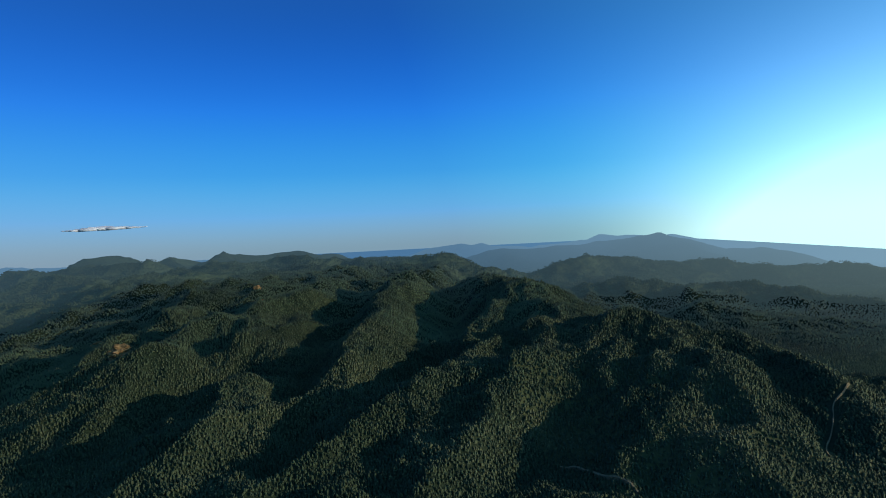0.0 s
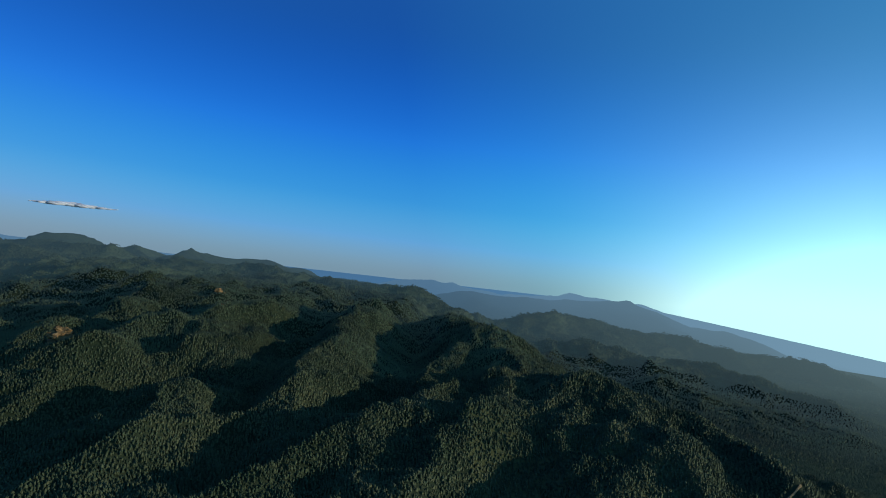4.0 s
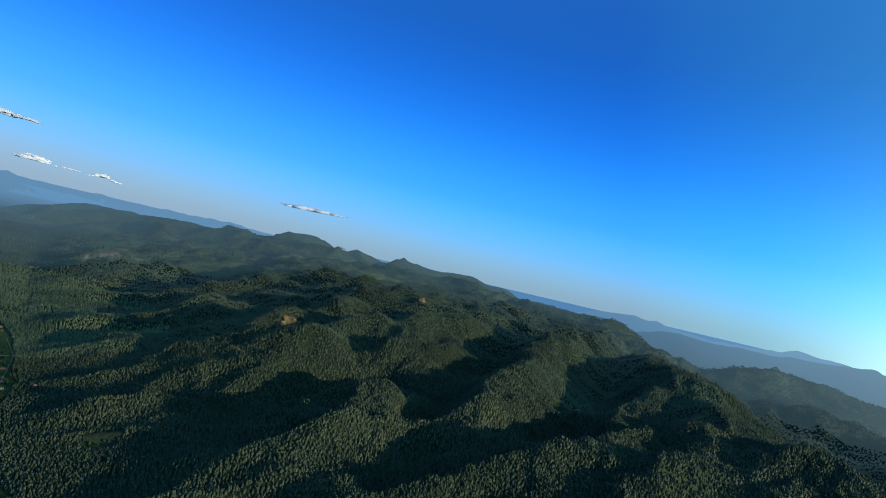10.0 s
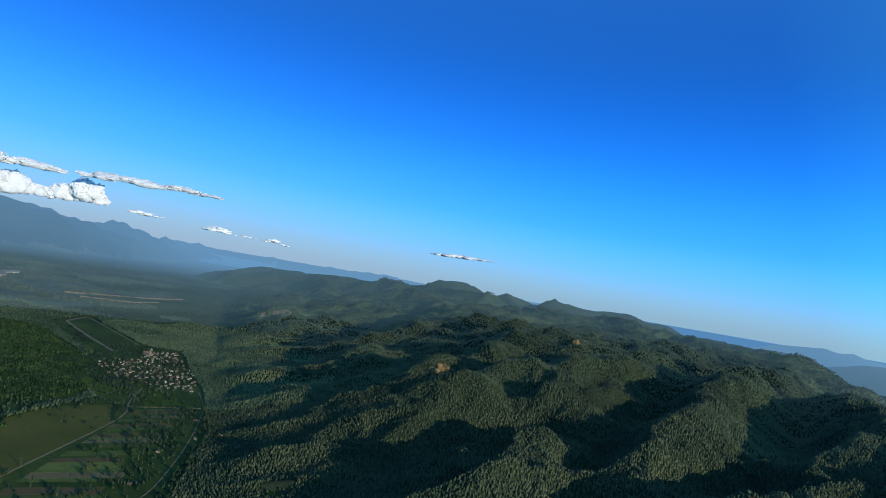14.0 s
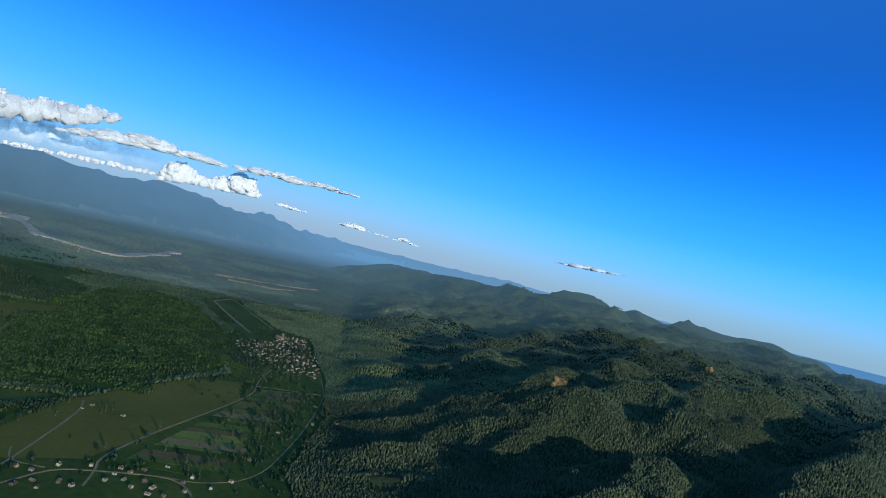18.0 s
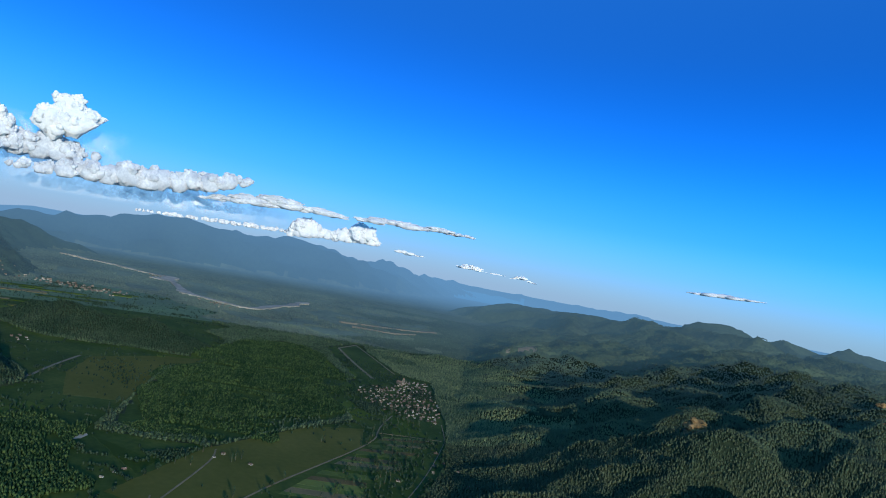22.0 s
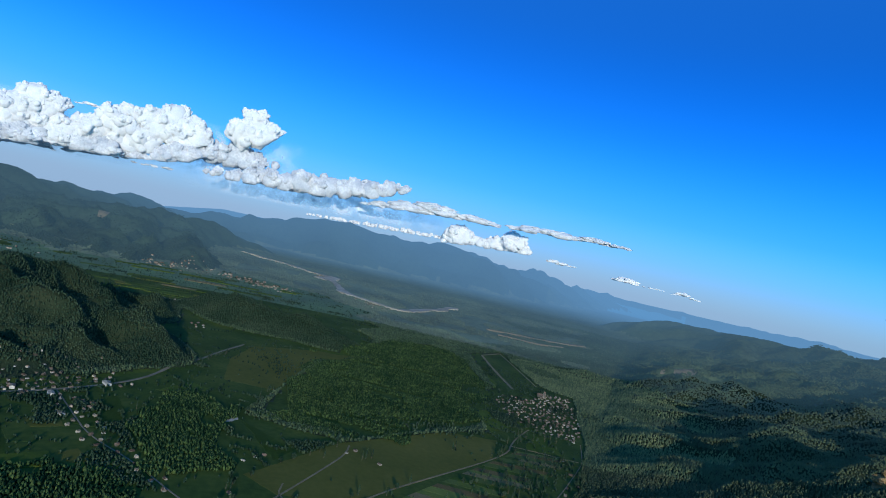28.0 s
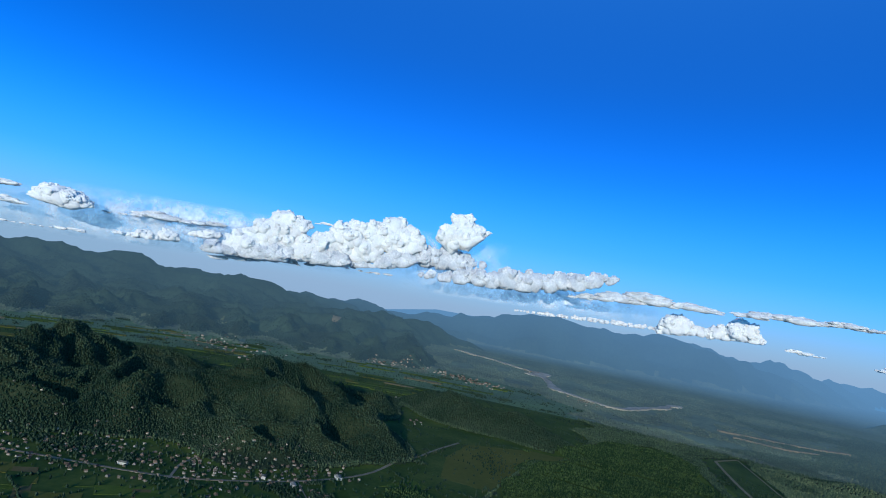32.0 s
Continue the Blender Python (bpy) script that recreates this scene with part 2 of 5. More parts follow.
FAR_LAKE = hazed_material("far_lake", (0.05, 0.1, 0.15), [(0.075, 0.16, 0.26), (0.13, 0.29, 0.48)], 1500.0, 4840.0, spread=0.1)
FAR_ROCK = hazed_material("far_cliffs", (0.15, 0.115, 0.07), HAZE, 1500.0, 4840.0, spread=0.5)

# ---- lie of the land ----
EYE = np.array((0.0, 60.0, 296.0))   # the lookout in the air about which the far country is drawn in
NEAR, FAR = 2400.0, 2450.0


def spot(az, el, r):
    """A place seen from the lookout: bearing and elevation in degrees, and distance."""
    a, e = radians(az), radians(el)
    return EYE + r * np.array((math.sin(a) * math.cos(e), math.cos(a) * math.cos(e), math.sin(e)))


def drawn_in(p):
    """Places farther off than NEAR are drawn in towards the lookout, along the line of sight."""
    d = p - EYE
    r = np.hypot(d[:, 0], d[:, 1])[:, None]
    return EYE + d * np.where(r > NEAR, (NEAR + FAR * (1 - np.exp(-(np.maximum(r, NEAR) - NEAR) / FAR))) / np.maximum(r, 1), 1)


def value_noise(x, y, seed):
    rng = np.random.RandomState(seed)
    table = rng.rand(256, 256)
    xi, yi = np.floor(x).astype(int), np.floor(y).astype(int)
    fx, fy = x - xi, y - yi
    fx, fy = fx * fx * (3 - 2 * fx), fy * fy * (3 - 2 * fy)
    a, b = table[xi % 256, yi % 256], table[(xi + 1) % 256, yi % 256]
    c, d = table[xi % 256, (yi + 1) % 256], table[(xi + 1) % 256, (yi + 1) % 256]
    return (a * (1 - fx) + b * fx) * (1 - fy) + (c * (1 - fx) + d * fx) * fy


def ridged(x, y, size, seed, octaves=3):
    total, amp = 0, 1.0
    for o in range(octaves):
        v = value_noise(x / size + 17.3 * o, y / size - 9.1 * o, seed + o)
        total = total + amp * (1 - np.abs(2 * v - 1)) ** 1.5
        size, amp = size / 2.1, amp * 0.5
    return total / (2 - 0.5 ** (octaves - 1))


# crest lines: bearing, elevation, distance from the lookout; then slope of the flanks
CRESTS = []


def crest(flank, *nodes):
    CRESTS.append((list(nodes), flank))


crest(0.35, (-57, -7.6, 2150), (-52, -7.4, 2200), (-47, -7.3, 2250))
crest(0.4, (-110, -4, 3600), (-103, -3.4, 3600), (-96.3, -2.75, 3700), (-92, -3.3, 3800), (-88, -4, 3900))
crest(0.35, (-124, -3.2, 3900), (-108, -2.6, 4100), (-98, -2.2, 4400), (-91, -2.1, 4800), (-86, -2.4, 5200))
crest(0.3, (-140, -0.4, 5000), (-125, -0.3, 4900), (-115, -0.4, 4900), (-108, -0.7, 4900), (-104, -1.0, 5000), (-100, -1.05, 5200), (-93, -0.75, 6500))
crest(0.36, (-93, -0.75, 6500), (-87, -0.4, 6600), (-78.7, 0.5, 6900), (-72, 0.95, 7300), (-68, 1.15, 7600), (-65.3, 1.1, 7900), (-62.5, 0.6, 8300), (-59, 0.1, 9000), (-55, -0.5, 10500), (-51, -0.9, 12500))
crest(0.3, (-130, -0.8, 12000), (-124, -0.9, 12000), (-117, -0.6, 12000), (-110, -0.8, 12000))
crest(0.25, (-58, -0.3, 16000), (-50, -0.3, 16000), (-45, -0.4, 16000), (-40, -0.3, 15000), (-36, -0.2, 14000), (-31, -0.4, 14000))
# spurs that come down from the western mountain
for i, az in enumerate(range(-126, -89, 4)):
    CRESTS.append(([(az - 1, -2.1, 4900), (az, -3.0 - 0.3 * (i % 2), 3700), (az + 1.5, -4.2, 3150), (az + 2.5 - i % 3, -5.9, 2700)], 0.42))
# the northern massif: its spurs and skylines, as places on the plan
RIDGES = []


def ridge(flank, *places):
    RIDGES.append(([np.array(p, float) for p in places], flank))


ridge(0.66, (-132, 1673, 196), (-147, 1491, 176), (-162, 1214, 143), (-165, 1051, 119), (-165, 920, 99), (-173, 832, 85))
ridge(0.6, (6, 914, 96), (-52, 875, 89), (-106, 783, 74), (-149, 698, 61))
ridge(0.6, (-19, 840, 81), (-35, 716, 60), (-86, 659, 50), (-132, 608, 42))
ridge(0.6, (97, 1624, 190), (91, 1306, 154), (38, 1142, 131), (59, 1085, 123), (41, 956, 103), (6, 914, 96))
ridge(0.55, (109, 1803, 207), (196, 1375, 165), (243, 1229, 149), (316, 1092, 132), (359, 990, 120), (378, 867, 103), (373, 748, 84))
ridge(0.6, (199, 1395, 163), (176, 1137, 130), (172, 935, 100), (157, 877, 89))
ridge(0.6, (285, 1173, 136), (269, 998, 111), (292, 876, 93), (323, 796, 82))
ridge(0.55, (74, 910, 97), (136, 876, 93), (218, 831, 88), (252, 782, 82), (272, 705, 70), (294, 641, 61), (309, 572, 51))
ridge(0.6, (138, 886, 88), (63, 798, 73), (34, 700, 55), (-24, 636, 43))
ridge(0.6, (280, 725, 64), (206, 668, 50), (170, 610, 37))
ridge(0.6, (65, 688, 51), (95, 638, 42), (131, 593, 35))
ridge(0.5, (382, 1052, 109), (461, 974, 103), (499, 882, 94), (504, 800, 83), (479, 729, 70))
ridge(0.55, (-260, 1145, 135), (-270, 998, 115), (-319, 918, 103), (-396, 859, 85), (-404, 743, 64), (-408, 660, 47))
ridge(0.6, (-288, 876, 94), (-236, 752, 72), (-241, 644, 51))
ridge(0.6, (-294, 867, 88), (-308, 775, 69), (-316, 662, 48))
ridge(0.55, (-421, 1477, 177), (-410, 1269, 154), (-527, 1234, 136), (-520, 1073, 109), (-512, 926, 85), (-508, 769, 52), (-516, 690, 34))
ridge(0.55, (-376, 1584, 187), (-517, 1766, 205), (-626, 1581, 178), (-638, 1378, 146), (-682, 1202, 115), (-719, 1054, 74))
ridge(0.5, (-634, 1774, 202), (-955, 1920, 182), (-1074, 1816, 154), (-1024, 1512, 106), (-946, 1285, 78))
ridge(0.45, (-369, 1766, 197), (-301, 1308, 150), (-266, 1172, 131))
ridge(0.5, (-1392, 2874, 216), (-1585, 2775, 189), (-1143, 1796, 127), (-1134, 1603, 92), (-1244, 1528, 55), (-1282, 1381, 34))
ridge(0.5, (-617, 1655, 182), (-655, 1516, 158), (-701, 1390, 134), (-833, 1296, 92), (-873, 1182, 59), (-956, 1094, 30), (-997, 1036, 20))
ridge(0.5, (-526, 1082, 101), (-578, 1047, 90), (-657, 983, 59), (-769, 932, 28), (-786, 867, 18))
ridge(0.5, (-312, 887, 83), (-351, 839, 71), (-382, 771, 57), (-429, 690, 36))
ridge(0.45, (-1401, 2098, 121), (-1713, 2206, 79), (-1615, 1796, 41), (-1564, 1511, 22))
ridge(0.45, (-1034, 1252, 37), (-1154, 1238, 23), (-1174, 1129, 13))
ridge(0.4, (-3899, 3477, 99), (-3877, 3501, 151), (-3787, 3600, 195), (-3578, 3670, 203), (-3348, 3750, 196), (-2975, 3610, 221), (-2583, 3474, 227), (-2050, 3354, 271), (-1552, 3174, 270))
ridge(0.4, (-1999, 2745, 198), (-1799, 2833, 224), (-1581, 2915, 213), (-1349, 2941, 219), (-1045, 2936, 247), (-712, 2910, 239), (-593, 2855, 227), (-376, 2811, 225), (-163, 2732, 209), (-10, 2616, 222), (150, 2492, 178))
ridge(0.35, (-528, 2542, 234), (-372, 2165, 192), (-155, 1739, 180))
ridge(0.6, (-2942, 3572, 214), (-2559, 3023, 157), (-2203, 2582, 112), (-1909, 2219, 82))
ridge(0.4, (-2488, 3864, 226), (-2356, 3946, 256), (-2313, 3971, 293), (-2229, 4019, 302), (-2113, 4081, 280), (-1883, 4192, 198))
ridge(0.4, (-1948, 3829, 254), (-1814, 3967, 290), (-1685, 4096, 261), (-1557, 4218, 298), (-1516, 4304, 310), (-1452, 4431, 268), (-1338, 4606, 272), (-1168, 4789, 300), (-939, 4975, 254), (-690, 5150, 166))
ridge(0.35, (317, 2980, 135), (560, 3097, 152), (789, 3201, 187), (1052, 3283, 160), (1425, 3303, 131), (1669, 3187, 104), (2113, 2912, 74))
ridge(0.3, (365, 2268, 107), (684, 2350, 106), (967, 2249, 88), (1173, 2063, 71), (1348, 1862, 43))
ridge(0.3, (-703, 8969, 74), (-115, 9162, 242), (576, 9312, 275), (1275, 9411, 170), (1901, 9475, 208), (2445, 9521, 312), (2982, 9542, 312))
ridge(0.3, (214, 6493, 121), (697, 6459, 223), (1163, 6392, 199), (1614, 6293, 247), (1885, 6218, 273), (2160, 6128, 303), (2390, 6042, 234), (2669, 5924, 152), (2935, 5797, 150), (3062, 5731, 175), (3222, 5643, 124), (3816, 5260, -18))
ridge(0.3, (5045, 13057, 271), (5851, 12716, 153), (6593, 12348, 53), (7269, 11963, -85), (7584, 11766, -111), (8222, 11329, -217))
ridge(0.3, (761, 1738, 68), (937, 1651, 61), (1112, 1538, 36))
ridge(0.3, (590, 1043, 58), (645, 1010, 38), (701, 972, 37))
# the wooded hills west of the valley town
ridge(0.55, (-1144, -277, 20), (-1169, -241, 45), (-1220, -177, 60), (-1262, -136, 74), (-1308, -78, 80), (-1347, -12, 72), (-1308, 44, 58), (-1264, 97, 42), (-1228, 132, 18))
ridge(0.6, (-1220, -177, 60), (-1068, -113, 45), (-1047, -119, 12))
ridge(0.6, (-1319, -80, 78), (-1162, -23, 52), (-1130, 21, 12))
ridge(0.6, (-1358, -13, 70), (-1218, 62, 40), (-1189, 86, 14))
ridge(0.6, (-1174, -243, 44), (-1080, -220, 14))
ridge(0.6, (-1262, -136, 74), (-1136, -79, 52), (-1096, -42, 14))
ridge(0.5, (-1174, -419, 40), (-1195, -350, 60), (-1287, -303, 72), (-1295, -215, 80), (-1435, -157, 88), (-1544, -97, 78), (-1643, 10, 50), (-1835, 96, 15))
ridge(0.55, (-1204, -354, 58), (-1111, -335, 35), (-1107, -387, 12))
ridge(0.45, (-1265, -679, 80), (-1380, -664, 88), (-1519, -641, 85), (-1633, -584, 72), (-1668, -474, 45), (-1770, -398, 18))
ridge(0.5, (-1072, -537, 50), (-1130, -480, 60), (-1232, -456, 66), (-1338, -417, 64), (-1308, -322, 66))
ridge(0.55, (-1139, -485, 58), (-1058, -468, 34), (-1019, -491, 14))
ridge(0.4, (-1899, 220, 34), (-1796, 305, 46), (-1688, 406, 44), (-1602, 483, 34), (-1625, 573, 12))
SEGMENTS = []
for places, flank in [([spot(*n) for n in nodes], flank) for nodes, flank in CRESTS] + RIDGES:
    for i in range(len(places) - 1):
        SEGMENTS.append((places[i], places[i + 1], flank))


# steep-sided shadowed valleys between the spurs: course, then depth and half-width
VALLEYS = []
VALLEYS.append(((-252, 1629), (-248, 1313), (-245, 1116), (-228, 947), (-217, 830), (-209, 699)))
VALLEYS.append(((21, 1648), (33, 1314), (4, 1086), (-12, 988)))
VALLEYS.append(((-352, 1046), (-401, 994), (-457, 936), (-473, 822), (-468, 716)))
VALLEYS.append(((219, 798), (141, 750), (73, 661)))
VALLEYS.append(((-1478, 2471), (-1335, 1931), (-1283, 1635)))
VALLEYS.append(((-576, 1525), (-700, 1513), (-751, 1397)))


def height(x, y):
    """Ground height at true places x, y (arrays)."""
    x, y = np.asarray(x, float), np.asarray(y, float)
    r = np.hypot(x, y - 60)
    wx = x + 40 * (value_noise(x / 210, y / 210, 3) - 0.5) * np.clip(r / 900, 0.3, 4)
    wy = y + 40 * (value_noise(x / 210, y / 210, 4) - 0.5) * np.clip(r / 900, 0.3, 4)
    k = 9.0
    total = np.ones_like(x)
    for a, b, flank in SEGMENTS:
        dx, dy = b[0] - a[0], b[1] - a[1]
        t = np.clip(((wx - a[0]) * dx + (wy - a[1]) * dy) / (dx * dx + dy * dy), 0, 1)
        d = np.hypot(wx - a[0] - t * dx, wy - a[1] - t * dy)
        crest = a[2] + t * (b[2] - a[2]) - 4
        soft = 8 + 0.1 * crest
        h = crest - flank * (np.sqrt(d * d + soft * soft) - soft)
        total += np.exp(np.clip(h / k, -40, 60))
    # the broad body of the northern massif, from which the spurs come down
    az = np.degrees(np.arctan2(x, y - 60))
    edge = np.interp(r, [850, 1080, 1340, 1750, 2600], [23.0, 16.0, 8.0, 3.0, 4.0])
    body = np.interp(r + 60, [450, 600, 800, 1000, 1300, 1700, 2200, 3000, 4000, 5200, 6500], [0, 25, 60, 95, 138, 184, 216, 240, 230, 160, 0]) - np.interp(r, [900, 1500, 2200], [60, 48, 28])
    share = np.interp(az, [-50, -44, -40, -34, -30, -18], [0.0, 0.1, 0.22, 0.5, 0.7, 1.0])
    beyond = np.interp(az, [-50, -46, -40, -34, -30, -18], [0.0, 0.25, 0.5, 0.75, 0.9, 1.0])
    body = body * (share + (beyond - share) * np.clip((r - 1700) / 700, 0, 1)) * np.clip((edge + 3 - az) / 7, 0, 1)
    total += np.expm1(np.clip(np.maximum(body, 0) / k, 0, 60))
    h = k * np.log(total)
    h -= k * math.log(1.6) * (h < 0)
    for course in VALLEYS:
        near = np.full(x.shape, 1e9)
        for a, b in zip(course, course[1:]):
            dx, dy = b[0] - a[0], b[1] - a[1]
            t = np.clip(((wx - a[0]) * dx + (wy - a[1]) * dy) / (dx * dx + dy * dy), 0, 1)
            near = np.minimum(near, np.hypot(wx - a[0] - t * dx, wy - a[1] - t * dy))
        h = h - np.minimum(38, 0.45 * np.maximum(h, 0)) * np.exp(-(near / 62) ** 2)
    lift = np.clip((h - 6) / 40, 0, 1)
    far = np.clip(r / 2200, 1, 5)
    spur = ridged(wx, wy, 230.0, 11) - 0.55
    spur2 = ridged(wx, wy, 92.0, 21, 2) - 0.55
    big = ridged(wx, wy, 800.0, 31) - 0.55
    gully = ridged(wx, wy, 42.0, 41, 2) - 0.55
    h = h + lift * (28 * np.clip(far, 1, 1.4) * np.clip((6500 - r) / 2500, 0.25, 1) * np.interp(r, [1300, 1900], [1.0, 1.7]) * np.interp(az, [-90, -84], [1.8, 1.0]) * spur + np.interp(az, [-90, -84], [50, 21]) * spur2 * np.clip((4200 - r) / 1200, 0, 1) + np.interp(az, [-90, -84], [6, 11]) * gully * np.clip((2600 - r) / 800, 0, 1) + np.interp(az, [-60, -50], [85, 26]) * (far - 1) * big)
    # long low swells under the pine plain, one behind another
    along, over = 0.574 * wx + 0.819 * wy, 0.819 * wx - 0.574 * wy
    swell = ridged(along / 3.4, over, 150.0, 51, 2)
    h = h + 50 * np.clip(swell - 0.36, 0, 1) * np.clip((az + 51) / 7, 0, 1) * np.clip((30 - az) / 8, 0, 1) * np.clip((r - 420) / 200, 0, 1) * np.clip((3400 - r) / 900, 0, 1)
    sink = np.clip((np.degrees(np.arctan2(x, y - 60)) - 20) / 16, 0, 1.3) * 0.03 * np.clip((r - 4600) / 3000, 0, 1) * r + np.clip((-88 - az) / 8, 0, 1) * 0.025 * np.clip((r - 5600) / 2500, 0, 1) * r   # the lowlands behind the last ridges fall away
    h = h + 1.6 * (value_noise(x / 130, y / 130, 5) - 0.5) * np.clip((h - 1) / 5, 0, 1)
    return np.maximum(h - 3.0, 0.0) - sink


def sheet(name, azimuths, radii, label, category, mats, choose=None):
    az, r = np.meshgrid(np.radians(azimuths), radii)
    x, y = EYE[0] + r * np.sin(az), EYE[1] + r * np.cos(az)
    z = height(x, y)
    p = drawn_in(np.stack([x.ravel(), y.ravel(), z.ravel()], 1))
    rows, cols = az.shape
    i = (np.arange(rows - 1)[:, None] * cols + np.arange(cols - 1)[None, :]).ravel()
    quads = np.stack([i, i + cols, i + cols + 1, i + 1], 1)
    me = bpy.data.meshes.new(name)
    me.vertices.add(len(p)), me.loops.add(4 * len(quads)), me.polygons.add(len(quads))
    me.vertices.foreach_set("co", p.ravel())
    me.loops.foreach_set("vertex_index", quads.ravel())
    me.polygons.foreach_set("loop_start", 4 * np.arange(len(quads)))
    me.polygons.foreach_set("loop_total", np.full(len(quads), 4))
    for m in mats:
        me.materials.append(m)
    if choose:
        c = quads[:, 0]
        me.polygons.foreach_set("material_index", choose(x.ravel()[c], y.ravel()[c], z.ravel()[c]).astype(np.int32))
    me.polygons.foreach_set("use_smooth", np.ones(len(quads), bool))
    me.update(calc_edges=True)
    me.validate()
    return tagged(new(name, me), label, category, kind="structure")


SEAM = 2250.0
near_r = np.concatenate([[1.0, 150, 300], np.geomspace(420, SEAM, 300)])
view_az = np.concatenate([np.arange(-180, -136, 3.0), np.arange(-135, 52, 0.34), np.arange(54, 181, 3.0)])
OPEN = [(-1010, 890), (-1120, 950), (-1380, 1110), (-1480, 1060), (-1950, 1180), (-1840, 1000), (-1393, 875), (-1290, 790), (-1016, 674), (-989, 577), (-885, 371), (-966, 239), (-1396, 422), (-1570, 650),
        (-1660, 600), (-1780, 660), (-1930, 640), (-2050, 760), (-2240, 700), (-2420, 820), (-2600, 700), (-2750, 700), (-2950, 300), (-2950, -500), (-2500, -1500), (-1500, -1600), (-560, -1300), (-500, 300), (-480, 480), (-589, 518), (-778, 718)]
GREEN = [(-1004, 270), (-1188, 333), (-1542, 509), (-1801, 701), (-1872, 873), (-1741, 927), (-1425, 863), (-1131, 741), (-1038, 662), (-1007, 591), (-953, 488), (-901, 392), (-937, 358), (-948, 303)]
TOWN = [(-850, -100), (-905, -170), (-996, -175), (-1085, -125), (-1075, -50), (-1070, 10), (-1010, 14), (-930, -45)]
CLEARINGS = [(-535, 631, 24)]
CLIFFS = [(-552, 1030, 21), (-786, 1410, 26), (-1770, 1800, 60), (-1700, 2250, 40), (*spot(-96.3, -3.0, 3680)[:2], 42), (-420, 1405, 11), (-470, 1530, 13), (-499, 1625, 10)]


def inside(x, y, ring):
    hit = np.zeros(np.shape(x), bool)
    for (x0, y0), (x1, y1) in zip(ring, ring[1:] + ring[:1]):
        if y0 != y1:
            hit ^= ((y0 > y) != (y1 > y)) & (x < (x1 - x0) * (y - y0) / (y1 - y0) + x0)
    return hit


def open_land(x, y):
    """True on the cleared valley floor between the woods and the hills."""
    wob = 14 * (value_noise(x / 45, y / 45, 8) - 0.5)
    z = height(x, y)
    yes = (z < 2.0) & inside(x + wob, y - wob, OPEN) | (z < 16) & inside(x + wob, y - wob, TOWN)
    for cx, cy, size in CLEARINGS:
        yes |= np.hypot(x - cx, y - cy) < size + wob
    return yes


def bare(x, y):
    """True on the bare cliffs."""
    yes = np.zeros(np.shape(x), bool)
    for cx, cy, size in CLIFFS:
        yes |= np.hypot(x - cx, (y - cy) * 0.9) < size * (0.55 + 0.9 * value_noise(x / (0.35 * size), y / (0.35 * size), 9))
    return yes


def thin(x, y):
    """How bare of trees: the grassy sunlit spurs."""
    c0, c1 = np.array((210.0, 836.0, 88.0)), np.array((290.0, 640.0, 61.0))
    t = np.clip(((x - c0[0]) * (c1[0] - c0[0]) + (y - c0[1]) * (c1[1] - c0[1])) / np.sum((c1 - c0)[:2] ** 2), 0, 1)
    d = np.hypot(x - c0[0] - t * (c1[0] - c0[0]), y - c0[1] - t * (c1[1] - c0[1]))
    return np.clip(1.2 - d / 150, 0, 1)


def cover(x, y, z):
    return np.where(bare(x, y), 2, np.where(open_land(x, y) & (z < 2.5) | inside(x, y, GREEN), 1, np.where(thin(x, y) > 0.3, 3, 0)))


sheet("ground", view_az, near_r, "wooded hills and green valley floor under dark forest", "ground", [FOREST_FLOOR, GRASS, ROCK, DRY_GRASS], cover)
far_r = np.concatenate([np.geomspace(SEAM, 6000, 150)[:-1], np.geomspace(6000, 40000, 90)])


def wet(x, y, z):
    az, r = np.degrees(np.arctan2(x, y - 60)), np.hypot(x, y - 60)
    sea = (z < 12) & (r > 7000) & (az > -14) & (az < 20)
    lake = (z < 25) & (r > 9600) & (r < 17000) & (az > -57.5) & (az < -46)
    return np.where(lake, 6, np.where(sea, 1, np.where(bare(x, y), 3, np.where(open_land(x, y), 2, np.where(z > 8, np.where(az > -58, 4, 5), 0)))))


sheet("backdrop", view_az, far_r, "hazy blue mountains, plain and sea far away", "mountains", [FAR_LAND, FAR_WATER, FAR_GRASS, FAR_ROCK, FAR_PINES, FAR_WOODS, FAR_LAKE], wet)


# ---- forest ----
def mesh_of(name, verts, faces, mats, smooth=False):
    me = bpy.data.meshes.new(name)
    v, f = np.asarray(verts, float), np.asarray(faces)
    k = f.shape[1]
    me.vertices.add(len(v)), me.loops.add(k * len(f)), me.polygons.add(len(f))
    me.vertices.foreach_set("co", v.ravel())
    me.loops.foreach_set("vertex_index", f.ravel().astype(np.int32))
    me.polygons.foreach_set("loop_start", k * np.arange(len(f)))
    me.polygons.foreach_set("loop_total", np.full(len(f), k))
    me.polygons.foreach_set("use_smooth", np.full(len(f), smooth))
    for m in mats:
        me.materials.append(m)
    me.update(calc_edges=True)
    return me


